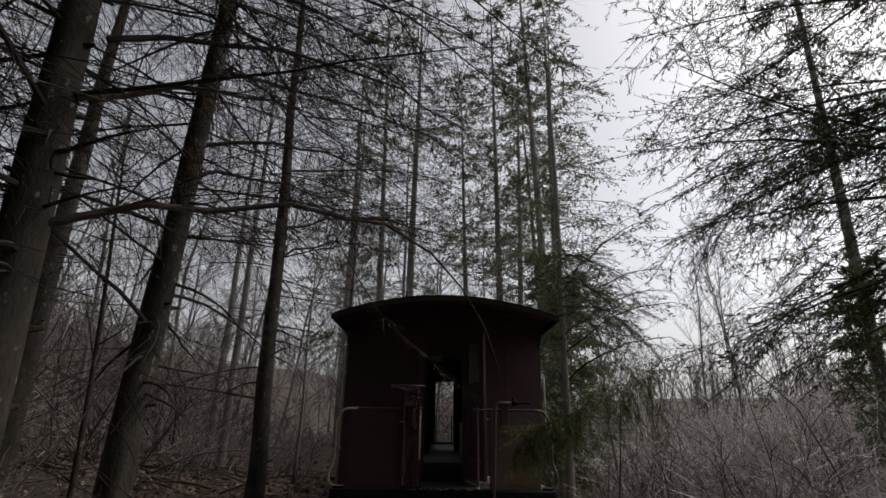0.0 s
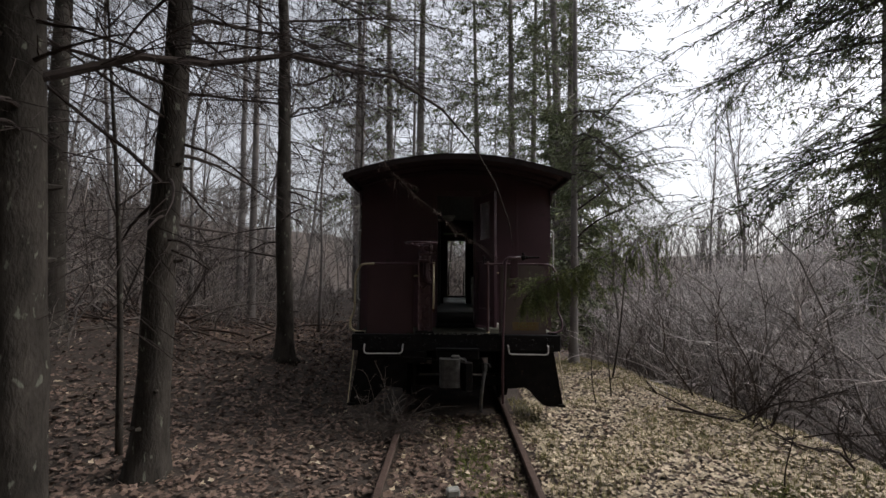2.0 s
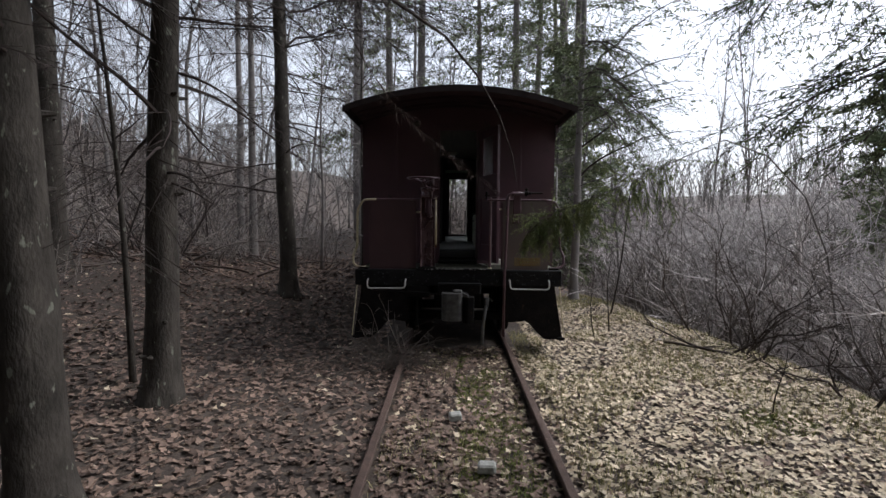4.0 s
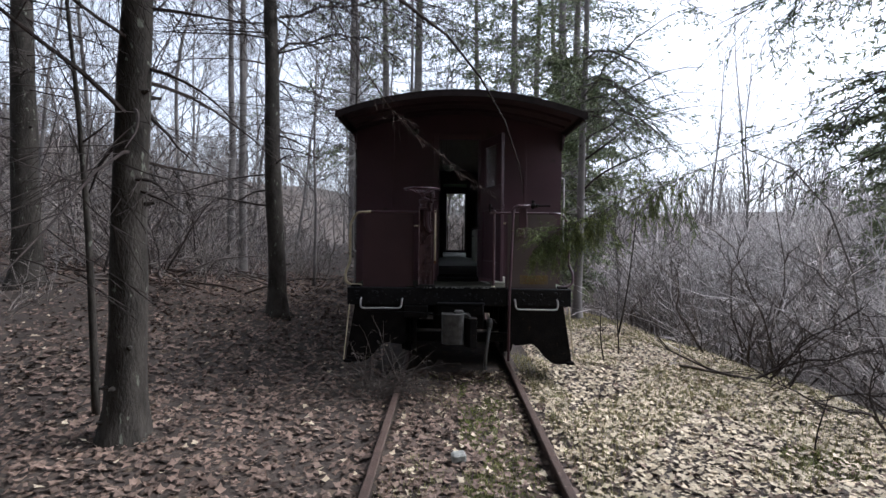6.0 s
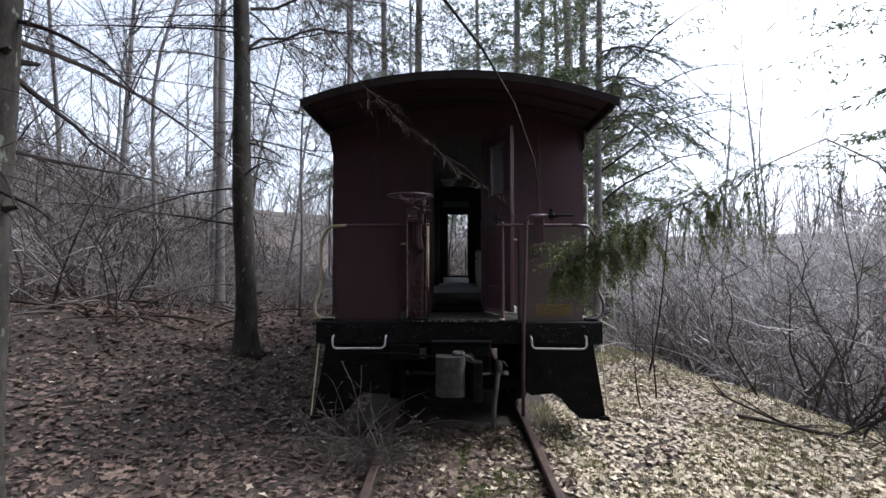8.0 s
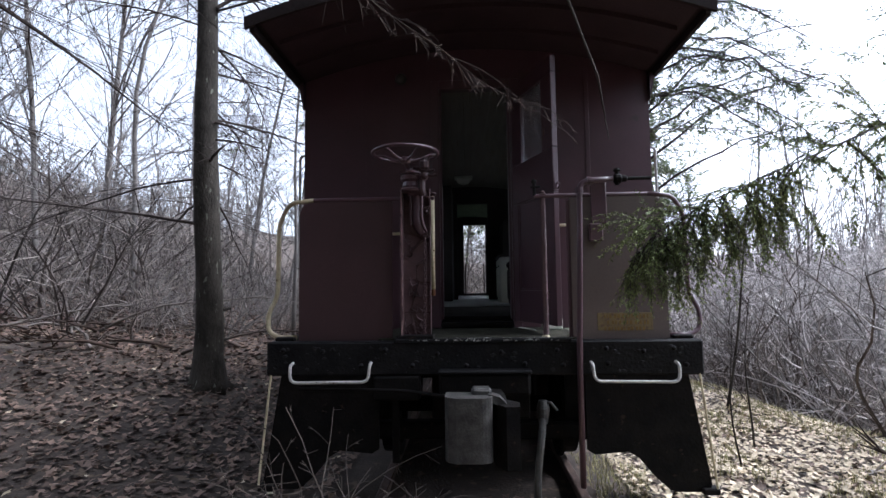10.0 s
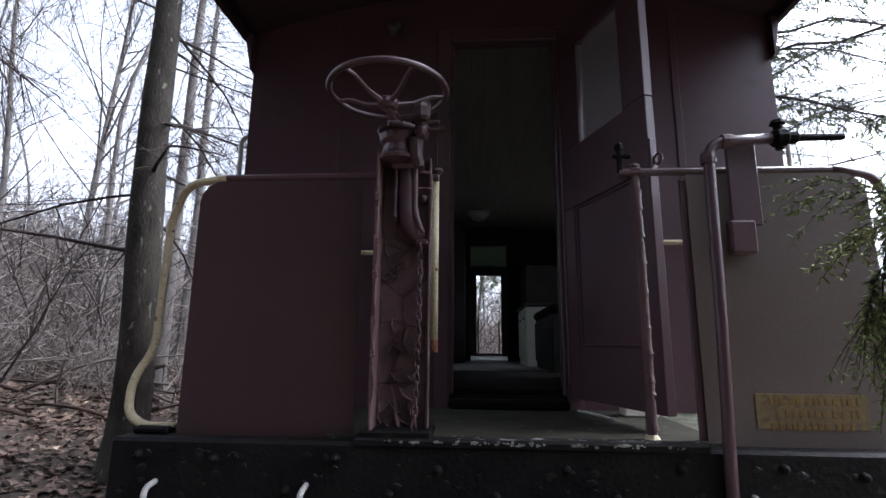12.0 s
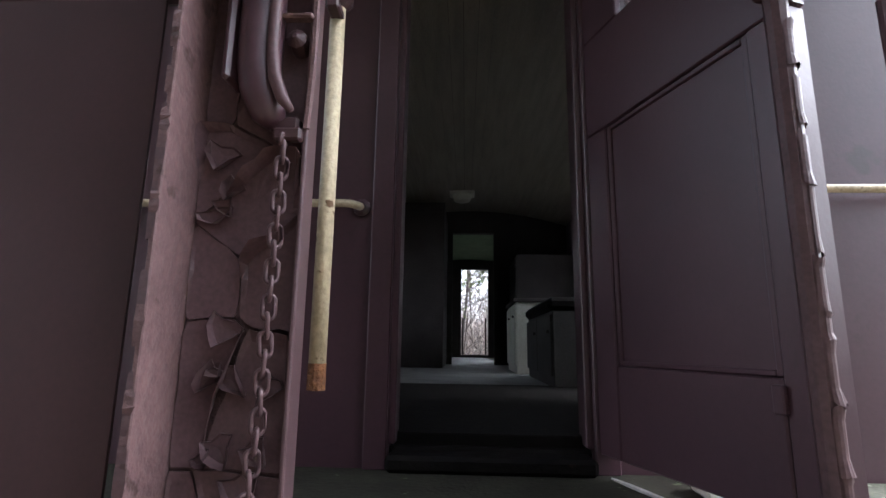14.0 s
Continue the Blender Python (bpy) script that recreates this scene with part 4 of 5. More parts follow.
e = thing("ceiling_light", (-0.13, 5.9, arc(0) - 0.09), "square white ceiling light, switched off", "ceiling light")
part("housing", Shape().box((-0.30, 5.78, arc(0) - 0.13), (0.04, 6.05, arc(0) - 0.093), 0.01), CREAM, e)
part("diffuser", Shape().lathe((-0.13, 5.91, arc(0) - 0.24), [(0.03, 0), (0.11, 0.03), (0.13, 0.08), (0.13, 0.109)], 20), CREAM, e, "round milky glass diffuser")
for i, y in enumerate((3.1, 3.35, 3.75)):
    single("bottle", Shape().lathe((1.385, y, 2.28), [(0.03, 0), (0.035, 0.02), (0.035, 0.1), (0.014, 0.14), (0.014, 0.18)], 12), (STEEL, CREAM, GREYP)[i], "small bottle standing on the bench backrest", "bottle", "bottles on the backrest")
# white strip added as the line of light along the door's bottom
single("door_gap_light", Shape().tube([(0.345, 0.80, 1.306), (0.37, 0.72, 1.308), (0.41, 0.62, 1.307), (0.455, 0.50, 1.306)], [.003, .006, .006, .003], 6), WHITE, "thin pale strip in place of light below the door's edge", "strip")
# pale block added where daylight falls on the deck beside the door
single("lit_deck_block", Shape().box((0.0, 0, 0), (0.16, 0.10, 0.09), 0.008), CREAM, "pale green-white block added as the lit spot of the deck", "block").location = (0.53, 0.62, DECK_Z)


# ---- trees, brush and litter ----
def bend_line(p, d, length, steps, r, droop=0.0, wob=0.12):
    """Points of a twig that wavers and droops."""
    d = Vector(d).normalized()
    p = Vector(p)
    out = [tuple(p)]
    h = length / steps
    for _ in range(steps):
        d = d + Vector((r.uniform(-wob, wob), r.uniform(-wob, wob), r.uniform(-wob, wob) - droop))
        d.normalize()
        p = p + d * h
        out.append(tuple(p))
    return out


def taper(a, b, n):
    return [a + (b - a) * i / (n - 1) for i in range(n)]


def along(pts, t):
    k = t * (len(pts) - 1)
    i = min(int(k), len(pts) - 2)
    a, b = Vector(pts[i]), Vector(pts[i + 1])
    return a.lerp(b, k - i), (b - a).normalized()


def in_car(q):
    return abs(q[0]) < 1.72 and -0.25 < q[1] < 12.5 and 0.9 < q[2] < 3.97


def side_twigs(tw, limb, n, length, r, droop, sub, rad=0.004, t0=0.12, needles=None, dens=0, nl=0.03):
    """Twigs to both sides of a limb, with finer ones on them."""
    for i in range(n):
        t = t0 + (1 - t0) * (i + r.random()) / n
        p, d = along(limb, min(t, 0.995))
        side = Vector((-d.y, d.x, 0))
        if side.length < 0.1:
            side = Vector((r.uniform(-1, 1), r.uniform(-1, 1), 0))
        side.normalize()
        v = d * r.uniform(0.35, 0.9) + side * (1 if i % 2 else -1) * r.uniform(0.5, 1) + Vector((0, 0, r.uniform(-0.5, 0.25)))
        L = length * (1.15 - 0.75 * t) * r.uniform(0.5, 1.2)
        pts = bend_line(p, v, L, 4, r, droop, 0.14)
        if any(in_car(q) for q in pts):
            continue
        tw.tube(pts, taper(rad * (1.1 - 0.5 * t), 0.0018, 5), 3, False)
        if needles is not None:
            sprays(needles, pts, int(dens * L) + 3, nl, r)
        for _ in range(sub):
            q, e = along(pts, r.uniform(0.15, 0.95))
            w = e + Vector((r.uniform(-.9, .9), r.uniform(-.9, .9), r.uniform(-.7, .3)))
            fine = bend_line(q, w, L * r.uniform(0.2, 0.55), 1, r, droop, 0.15)
            if in_car(fine[-1]):
                continue
            tw.tube(fine, [0.0026, 0.0014], 3, False)
            if needles is not None:
                sprays(needles, fine, int(dens * L * 0.3) + 2, nl, r)


def sprays(s, pts, n, size, r, fat=0.10):
    """Needles: slim blades that stand off a twig."""
    for _ in range(n):
        p, d = along(pts, r.random())
        v = d * r.uniform(0.3, 1.0) + Vector((r.uniform(-1, 1), r.uniform(-1, 1), r.uniform(-0.9, 0.5)))
        v.normalize()
        L = size * r.uniform(0.6, 1.3)
        w = v.cross(Vector((r.uniform(-1, 1), r.uniform(-1, 1), r.uniform(-1, 1)))).normalized() * L * fat
        a, m, b = p, p + v * L * 0.55, p + v * L
        i = len(s.v)
        s.v += [tuple(a), tuple(m + w), tuple(b), tuple(m - w)]
        s.f.append((i, i + 1, i + 2, i + 3))


def trunk_shape(x, y, z, h, r0, lean, r, flare=1.5, n=12):
    s = Shape()
    pts, rad = [], []
    steps = 26
    for i in range(steps + 1):
        t = i / steps
        zz = h * t ** 1.35
        pts.append((x + lean[0] * zz + 0.05 * noise.noise((zz * .4, x, 1)), y + lean[1] * zz + 0.05 * noise.noise((zz * .4, y, 5)), z - 0.15 + zz))
        rad.append(r0 * (1 - 0.85 * zz / h) * (1 + (flare - 1) * math.exp(-zz / 0.22)))
    s.tube(pts, rad, n)
    k = 0
    for i in range(steps + 1):
        for j in range(n):
            v = Vector(s.v[k])
            c = Vector(pts[i])
            f = 1 + 0.10 * noise.noise((v.x * 9, v.y * 9, v.z * 2.2)) + (0.22 * abs(math.sin(j * 1.9)) * math.exp(-(pts[i][2] - z) / 0.15) if flare > 1 else 0)
            s.v[k] = tuple(c + (v - c) * f)
            k += 1
    return s, pts


def conifer(name, x, y, h, r0, seed, label, limbs=50, zlo=1.6, reach=1.9, lean=(0, 0), needle_from=99, mat=DEADWOOD, dens=0, group="", sub=5, twigs=14, bark=BARK, zhi=None, nl=0.05, nmat=NEEDLE, arcs=None, flare=1.5, at0=None, droop=0.05, limb_r=0.016):
    """A spruce or pine with whorls of drooping limbs, bare below, needled above."""
    r = random.Random(seed)
    z = ground_z(x, y) if at0 is None else at0
    e = thing(name, (x, y, z), label, "tree", group)
    s, pts = trunk_shape(x, y, z, h, r0, lean, r, flare)
    k = Shape()
    tr = part("trunk", s, bark, e, smooth=True, fix=False)
    zhi = zhi or h * 0.97
    for i in range(limbs):
        t = ((i + r.random()) / limbs)
        zz = zlo + (zhi - zlo) * t
        f = zz / h
        a = r.uniform(*arcs) if arcs else r.uniform(0, 6.283)
        kk = min(int((zz / h) ** (1 / 1.35) * 26), 25)
        p = Vector(pts[kk]).lerp(Vector(pts[kk + 1]), 0.5)
        p.z = z + zz
        L = reach * (1.05 - 0.6 * f) * r.uniform(0.55, 1.15)
        limb = bend_line(p, (math.cos(a), math.sin(a), r.uniform(-0.2, 0.35)), L, 7, r, droop * r.uniform(0.3, 1.3), 0.09)
        if needle_from > 0 and any(abs(q[0]) < 2.3 and -8 < q[1] < 12.8 and q[2] < 4.3 for q in limb):
            limb = [tuple(Vector(limb[0]).lerp(Vector(q), 0.3)) for q in limb]
            L *= 0.3
        br, nd = Shape(), Shape()
        br.tube(limb, taper(limb_r * (1.1 - 0.6 * f) * r.uniform(.7, 1.2), 0.004, 8), 5, False)
        green = zz > needle_from
        side_twigs(br, limb, max(3, int(twigs * L / reach)), L * 0.5, r, droop, sub, 0.006, 0.12, nd if green else None, dens, nl)
        b = part("branch", br, mat, e, fix=False)
        if nd.v:
            tagged(part("foliage", nd, nmat, b, "green needles", fix=False), kind="stuff")
    for i in range(14 if bark is BARK and flare > 1 else 0):
        zz = r.uniform(0.3, min(6, h * .6))
        kk = min(int((zz / h) ** (1 / 1.35) * 26), 25)
        a = r.uniform(0, 6.28)
        c = Vector(pts[kk]).lerp(Vector(pts[kk + 1]), .5)
        rr = r0 * (1 - .85 * zz / h) * .97
        d = Vector((math.cos(a), math.sin(a), 0.15))
        part("knot", Shape().tube([tuple(c + d * rr * .8), tuple(c + d * (rr + .025)), tuple(c + d * (rr + r.uniform(.04, .12)))], [.03, .022, .012], 6), BARK, e, fix=False)
    return e


# the near trunks beside the track
# the first two crowns, out of view above 9.5 m, are thickened for shade
near = conifer("spruce_tree", -2.8, -4.1, 15, 0.185, 1, "thick grey spruce trunk with a long limb reaching over the car", 92, 3.0, 3.8, (-0.04, 0.0), 9.5, dens=44, nl=.2, twigs=18, limb_r=.022)
second = conifer("spruce_tree", -3.17, -2.12, 15, 0.168, 2, "straight grey spruce trunk with dead lower branches", 90, 2.2, 4.0, (0.034, 0.0), 9.5, dens=44, nl=.2, twigs=18, limb_r=.022)
third = conifer("spruce_tree", -3.38, 2.74, 16, 0.175, 3, "straight brown spruce trunk with dead branches on the bank", 76, 2.0, 3.6, (-0.026, 0.0), needle_from=13, dens=16, nl=.16, twigs=24, limb_r=.02)
conifer("spruce_tree", -8.0, 2.5, 16, 0.24, 5, "grey spruce trunk farther up the bank", 60, 2.4, 3.0)
# the next four get the pale bark as painted-in haze
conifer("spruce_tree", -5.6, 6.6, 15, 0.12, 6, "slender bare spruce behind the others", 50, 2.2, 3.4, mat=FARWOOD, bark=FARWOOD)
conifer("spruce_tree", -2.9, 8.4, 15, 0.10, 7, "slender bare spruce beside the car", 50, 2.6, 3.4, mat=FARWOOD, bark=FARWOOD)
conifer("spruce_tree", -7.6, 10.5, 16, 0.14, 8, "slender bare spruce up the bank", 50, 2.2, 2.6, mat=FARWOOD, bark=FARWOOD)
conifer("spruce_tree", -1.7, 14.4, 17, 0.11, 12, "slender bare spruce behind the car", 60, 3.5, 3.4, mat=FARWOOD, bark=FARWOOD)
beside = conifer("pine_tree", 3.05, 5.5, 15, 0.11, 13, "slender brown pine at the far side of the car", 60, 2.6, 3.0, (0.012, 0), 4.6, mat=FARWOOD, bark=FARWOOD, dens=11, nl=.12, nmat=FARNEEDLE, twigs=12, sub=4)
# two conifers out of sight whose boughs come into view
bough_tree = conifer("spruce_tree", 5.4, -4.3, 13, 0.17, 9, "needled spruce whose boughs hang over the track", 46, 3.3, 4.6, (0, 0), 0, DEADWOOD, 34, sub=7, twigs=30, arcs=(2.4, 3.7), nl=0.05, zhi=9.0, droop=0.05, limb_r=0.03)
conifer("spruce_tree", -4.9, -5.4, 14, 0.16, 10, "dark spruce at the edge of the track", 84, 3.2, 4.4, arcs=(-0.35, 1.1), zhi=8.5, twigs=24)


def long_limb():
    """The limb that reaches from the near trunk over the track and hangs down in front of the car."""
    r = random.Random(21)
    k = [(-2.84, -4.1, 3.38), (-2.4, -3.7, 3.72), (-2.1, -3.25, 3.86), (-1.56, -2.85, 4.12), (-1.1, -2.3, 4.2), (-0.75, -1.85, 4.33), (-0.2, -1.1, 4.22), (0.2, -0.8, 3.85), (0.5, -0.75, 3.35), (0.68, -0.72, 2.85), (0.74, -0.68, 2.5)]
    limb = part("long_limb", Shape().tube(k, [.034, .03, .028, .025, .022, .019, .016, .012, .009, .006, .003], 7), DEADWOOD, near, "long dark limb hanging down at its end", fix=False)
    tw = Shape()
    side_twigs(tw, k[:7], 60, 1.2, r, 0.06, 9, 0.007, 0.05)
    tagged(part("limb_spray", tw, DEADWOOD, limb, fix=False), kind="stuff")
    for a, b in (((-2.83, -4.1, 5.0), (0.5, -1.6, 5.1)), ((-2.83, -4.1, 6.4), (1.2, -0.6, 6.4)), ((-2.83, -4.1, 5.6), (-0.4, -2.3, 5.5)), ((-2.83, -4.1, 7.6), (0.2, 0.3, 7.2)), ((-2.83, -4.1, 7.0), (1.4, -2.1, 6.0)), ((-2.83, -4.1, 4.4), (-1.2, -1.6, 4.9)), ((-2.83, -4.1, 6.0), (-1.9, -0.6, 5.6))):
        a, b = Vector(a), Vector(b)
        n = 9
        q = [tuple(a.lerp(b, i / n) + Vector((r.uniform(-.07, .07), r.uniform(-.07, .07), .7 * math.sin(2.6 * i / n) + r.uniform(-.05, .05)))) for i in range(n + 1)]
        w = Shape().tube(q, taper(.03, .004, n + 1), 5, False)
        side_twigs(w, q, 40, 1.5, r, .07, 9, .007, .1)
        part("overhead_limb", w, DEADWOOD, near, "dead limb reaching over the track", fix=False)
    tw = Shape()
    d = [(-1.3, -1.9, 4.15), (-1.1, -1.3, 3.8), (-0.85, -1.0, 3.45), (-0.5, -1.05, 3.1), (-0.2, -1.1, 2.86), (0.0, -1.15, 2.66), (0.2, -1.2, 2.52)]
    tw.tube(d, [.006, .006, .005, .004, .003, .002, .0012], 5, False)
    side_twigs(tw, d, 30, 0.3, r, 0.1, 3, 0.0018, 0.08)
    for i in range(7):
        p, e = along(d, r.uniform(0.35, 0.98))
        q = bend_line(p, e + Vector((r.uniform(.1, .5), r.uniform(-.3, .3), r.uniform(-.1, .35))), r.uniform(.2, .5), 5, r, 0.06, .14)
        tw.tube(q, taper(.0022, .0008, 6), 3, False)
        side_twigs(tw, q, 4, .14, r, .08, 1, .0012)
    for i in range(14):
        # fine fibres that hang from the first third of the spray
        p, e = along(d, r.uniform(0.16, 0.5))
        tw.tube(bend_line(p, Vector((r.uniform(-.3, .4), r.uniform(-.3, .3), -1)), r.uniform(.12, .34), 4, r, .05, .1), taper(.0018, .0008, 5), 3, False)
    part("dead_spray", tw, SPRAYTWIG, limb, "brown dead twigs hanging before the door", fix=False)


long_limb()


def arching_hemlock():
    """A young hemlock on the bank whose leader arches over and hangs down before the car."""
    r = random.Random(23)
    x, y = 6.4, 1.0
    e = thing("young_hemlock", (x, y, ground_z(x, y)), "young green hemlock arching over towards the car", "tree")
    g = [(6.4, 1.0, ground_z(x, y) - .1), (6.2, 0.9, 0.3), (5.8, 0.65, 1.5), (5.2, 0.35, 2.4), (4.4, 0.0, 2.95), (3.6, -0.35, 3.12), (2.95, -0.6, 2.86), (2.5, -0.72, 2.66), (2.12, -0.72, 2.48), (1.7, -0.64, 2.3), (1.34, -0.56, 2.14), (1.06, -0.5, 1.98), (0.9, -0.46, 1.8)]
    part("trunk", Shape().tube(g, [.022, .019, .016, .013, .011, .009, .008, .007, .006, .005, .004, .003, .002], 7), FARWOOD, e, smooth=True, fix=False)
    for i in range(140):
        t = r.random() ** .7
        p, d = along(g[6:], t)
        k = 1 - .55 * t
        v = Vector((r.uniform(-0.5, 0.5), r.uniform(-0.25, 0.15), r.uniform(-0.9, 0.25)))
        tw, nd = Shape(), Shape()
        pts = bend_line(p, v, r.uniform(0.3, 0.85) * k, 5, r, 0.13, 0.12)
        tw.tube(pts, taper(0.004, 0.0012, 6), 3, False)
        sprays(nd, pts, int(130 * k), 0.023, r, .14)
        for _ in range(6):
            q, f = along(pts, r.uniform(0.2, 1))
            fine = bend_line(q, f + Vector((r.uniform(-.8, .8), r.uniform(-.6, .6), r.uniform(-.8, .1))), r.uniform(.08, .22), 2, r, 0.15, 0.1)
            tw.tube(fine, [0.0018, .0013, 0.0008], 3, False)
            sprays(nd, fine, int(54 * k), 0.021, r, .14)
        b = part("branch", tw, DEADWOOD, e, fix=False)
        tagged(b, kind="stuff")
        tagged(part("foliage", nd, HEMLOCK, b, "green drooping needles", fix=False), kind="stuff")


arching_hemlock()


def over_limbs(tree, base, ends, seed, twigs=40, length=1.6, dens=0):
    """Long dead limbs from a trunk towards the given ends."""
    r = random.Random(seed)
    for z, b in ends:
        a, b = Vector((base[0], base[1], z)), Vector(b)
        n = 9
        q = [tuple(a.lerp(b, i / n) + Vector((r.uniform(-.07, .07), r.uniform(-.07, .07), .6 * math.sin(2.6 * i / n) + r.uniform(-.05, .05)))) for i in range(n + 1)]
        w = Shape().tube(q, taper(.028, .004, n + 1), 5, False)
        nd = Shape()
        side_twigs(w, q, twigs, length, r, .07, 8, .007, .1, nd if dens else None, dens, .05)
        b = part("overhead_limb", w, DEADWOOD, tree, "dark drooping limb" if dens else "dead limb reaching over the track", fix=False)
        if dens:
            tagged(part("foliage", nd, NEEDLE, b, "sparse green needles", fix=False), kind="stuff")


over_limbs(second, (-2.95, -2.12), ((5.2, (-0.3, 0.6, 5.2)), (6.2, (0.9, 1.4, 6.2)), (7.4, (0.2, 2.2, 7.6)), (8.4, (1.8, 1.0, 8.2)), (4.8, (-1.6, 1.2, 5.0))), 51)
over_limbs(beside, (3.05, 5.5), ((4.6, (5.6, 4.3, 5.4)), (3.8, (5.8, 4.2, 4.5)), (3.1, (5.4, 3.9, 3.6)), (5.4, (5.3, 4.0, 6.6)), (4.2, (5.9, 5.0, 5.0))), 53, 16, 1.0)
over_limbs(beside, (3.05, 5.5), ((5.6, (3.5, 2.1, 3.5)), (5.0, (4.3, 2.7, 3.12)), (6.2, (3.1, 2.3, 4.4)), (5.2, (2.9, 0.6, 2.9)), (5.8, (3.2, 1.0, 3.12)), (6.4, (3.5, 1.5, 3.8)), (4.8, (3.1, 1.4, 2.7))), 55, 24, 1.0, 38)
over_limbs(third, (-3.4, 2.74), ((6.0, (-0.2, 4.2, 6.0)), (7.4, (1.2, 5.2, 7.6)), (8.8, (0.4, 6.5, 9.4)), (5.4, (-1.0, 3.6, 5.2))), 52)


def sapling(x, y, h, r0, seed, label, lean=(0, 0), name="sapling", mat=BARK, twigs=14, kinks=0.04):
    r = random.Random(seed)
    z = ground_z(x, y)
    e = thing(name, (x, y, z), label, "sapling")
    pts = [(x + lean[0] * h * t + kinks * math.sin(5 * t + seed), y + lean[1] * h * t, z - 0.1 + (h + .1) * t) for t in [i / 12 for i in range(13)]]
    part("trunk", Shape().tube(pts, taper(r0, r0 * 0.25, 13), 7), mat, e, smooth=True, fix=False)
    tw = Shape()
    for i in range(twigs):
        p, d = along(pts, r.uniform(0.25, 0.98))
        v = Vector((r.uniform(-1, 1), r.uniform(-1, 1), r.uniform(0.1, 0.9)))
        t = bend_line(p, v, h * r.uniform(0.08, 0.22), 5, r, 0.0, 0.16)
        tw.tube(t, taper(r0 * .3, .0015, 6), 3, False)
        side_twigs(tw, t, 5, h * .08, r, 0, 2, .0025)
    tagged(part("crown", tw, mat if mat is not BARK else DEADWOOD, e, fix=False), kind="stuff")
    return e


sapling(-3.78, -1.6, 5.6, 0.042, 31, "thin dark leaning sapling beside the spruce", (-0.085, 0.03))
sapling(-2.35, 5.2, 6.0, 0.05, 32, "slim bare sapling behind the car's corner", (0.01, 0), twigs=26)
sapling(2.75, 1.8, 1.5, 0.012, 33, "thin bare seedling by the track", (0.04, 0))
sapling(2.35, 1.2, 1.3, 0.010, 34, "thin bare seedling by the track", (-0.05, 0))
sapling(3.3, -2.1, 0.75, 0.009, 35, "thin bare seedling among the leaves", (0.08, 0), twigs=3)
sapling(3.3, 3.4, 3.4, 0.02, 38, "arching bare stem beside the car", (0.12, -0.1), twigs=12)


# ---- kinds of woods, built once and repeated ----
def bare_tree(seed, h, name="bare_tree"):
    r = random.Random(seed)
    e = thing(name, (0, 0, 0), "bare grey-brown deciduous tree in the woods", "tree", "bare woodland trees")
    pts = [(1.3 * noise.noise((t * 2.2, seed, 0)) * t, 1.3 * noise.noise((t * 2.2, seed, 4)) * t, -0.2 + (h + .2) * t) for t in [i / 12 for i in range(13)]]
    r0 = h * 0.0055
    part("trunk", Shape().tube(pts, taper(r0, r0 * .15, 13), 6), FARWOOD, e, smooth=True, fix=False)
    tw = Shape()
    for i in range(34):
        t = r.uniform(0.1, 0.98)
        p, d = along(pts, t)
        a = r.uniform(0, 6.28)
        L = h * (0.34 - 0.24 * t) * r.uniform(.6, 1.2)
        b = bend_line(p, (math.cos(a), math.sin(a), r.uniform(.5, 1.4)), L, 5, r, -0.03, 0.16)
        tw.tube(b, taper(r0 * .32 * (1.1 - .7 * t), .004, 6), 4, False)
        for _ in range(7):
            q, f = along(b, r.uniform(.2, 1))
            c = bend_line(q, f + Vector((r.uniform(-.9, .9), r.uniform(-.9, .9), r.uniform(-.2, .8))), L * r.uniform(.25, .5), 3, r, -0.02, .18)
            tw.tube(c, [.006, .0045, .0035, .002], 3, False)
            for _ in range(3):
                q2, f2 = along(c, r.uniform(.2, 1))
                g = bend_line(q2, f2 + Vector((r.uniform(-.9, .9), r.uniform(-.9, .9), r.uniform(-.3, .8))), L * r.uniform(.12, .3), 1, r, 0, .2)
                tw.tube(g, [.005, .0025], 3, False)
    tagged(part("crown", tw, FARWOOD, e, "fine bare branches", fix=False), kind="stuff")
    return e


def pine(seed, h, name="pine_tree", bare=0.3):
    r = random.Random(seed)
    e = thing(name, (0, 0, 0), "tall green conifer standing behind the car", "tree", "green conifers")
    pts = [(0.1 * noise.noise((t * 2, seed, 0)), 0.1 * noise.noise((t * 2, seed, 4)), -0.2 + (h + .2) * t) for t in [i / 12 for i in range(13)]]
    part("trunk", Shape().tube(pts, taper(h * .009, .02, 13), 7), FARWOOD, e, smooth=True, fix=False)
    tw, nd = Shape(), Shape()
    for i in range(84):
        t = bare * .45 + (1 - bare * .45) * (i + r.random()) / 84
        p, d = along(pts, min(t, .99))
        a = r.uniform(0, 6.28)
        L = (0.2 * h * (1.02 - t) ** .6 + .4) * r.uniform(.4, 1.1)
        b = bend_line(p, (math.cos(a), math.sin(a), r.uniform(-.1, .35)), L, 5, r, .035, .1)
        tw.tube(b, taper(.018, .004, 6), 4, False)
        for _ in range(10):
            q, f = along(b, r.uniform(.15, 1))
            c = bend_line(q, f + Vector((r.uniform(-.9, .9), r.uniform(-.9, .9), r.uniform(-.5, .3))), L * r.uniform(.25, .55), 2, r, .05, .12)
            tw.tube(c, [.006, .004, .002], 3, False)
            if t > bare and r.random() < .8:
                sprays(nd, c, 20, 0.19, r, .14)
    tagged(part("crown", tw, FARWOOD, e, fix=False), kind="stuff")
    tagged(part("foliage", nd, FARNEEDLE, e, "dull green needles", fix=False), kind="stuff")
    return e


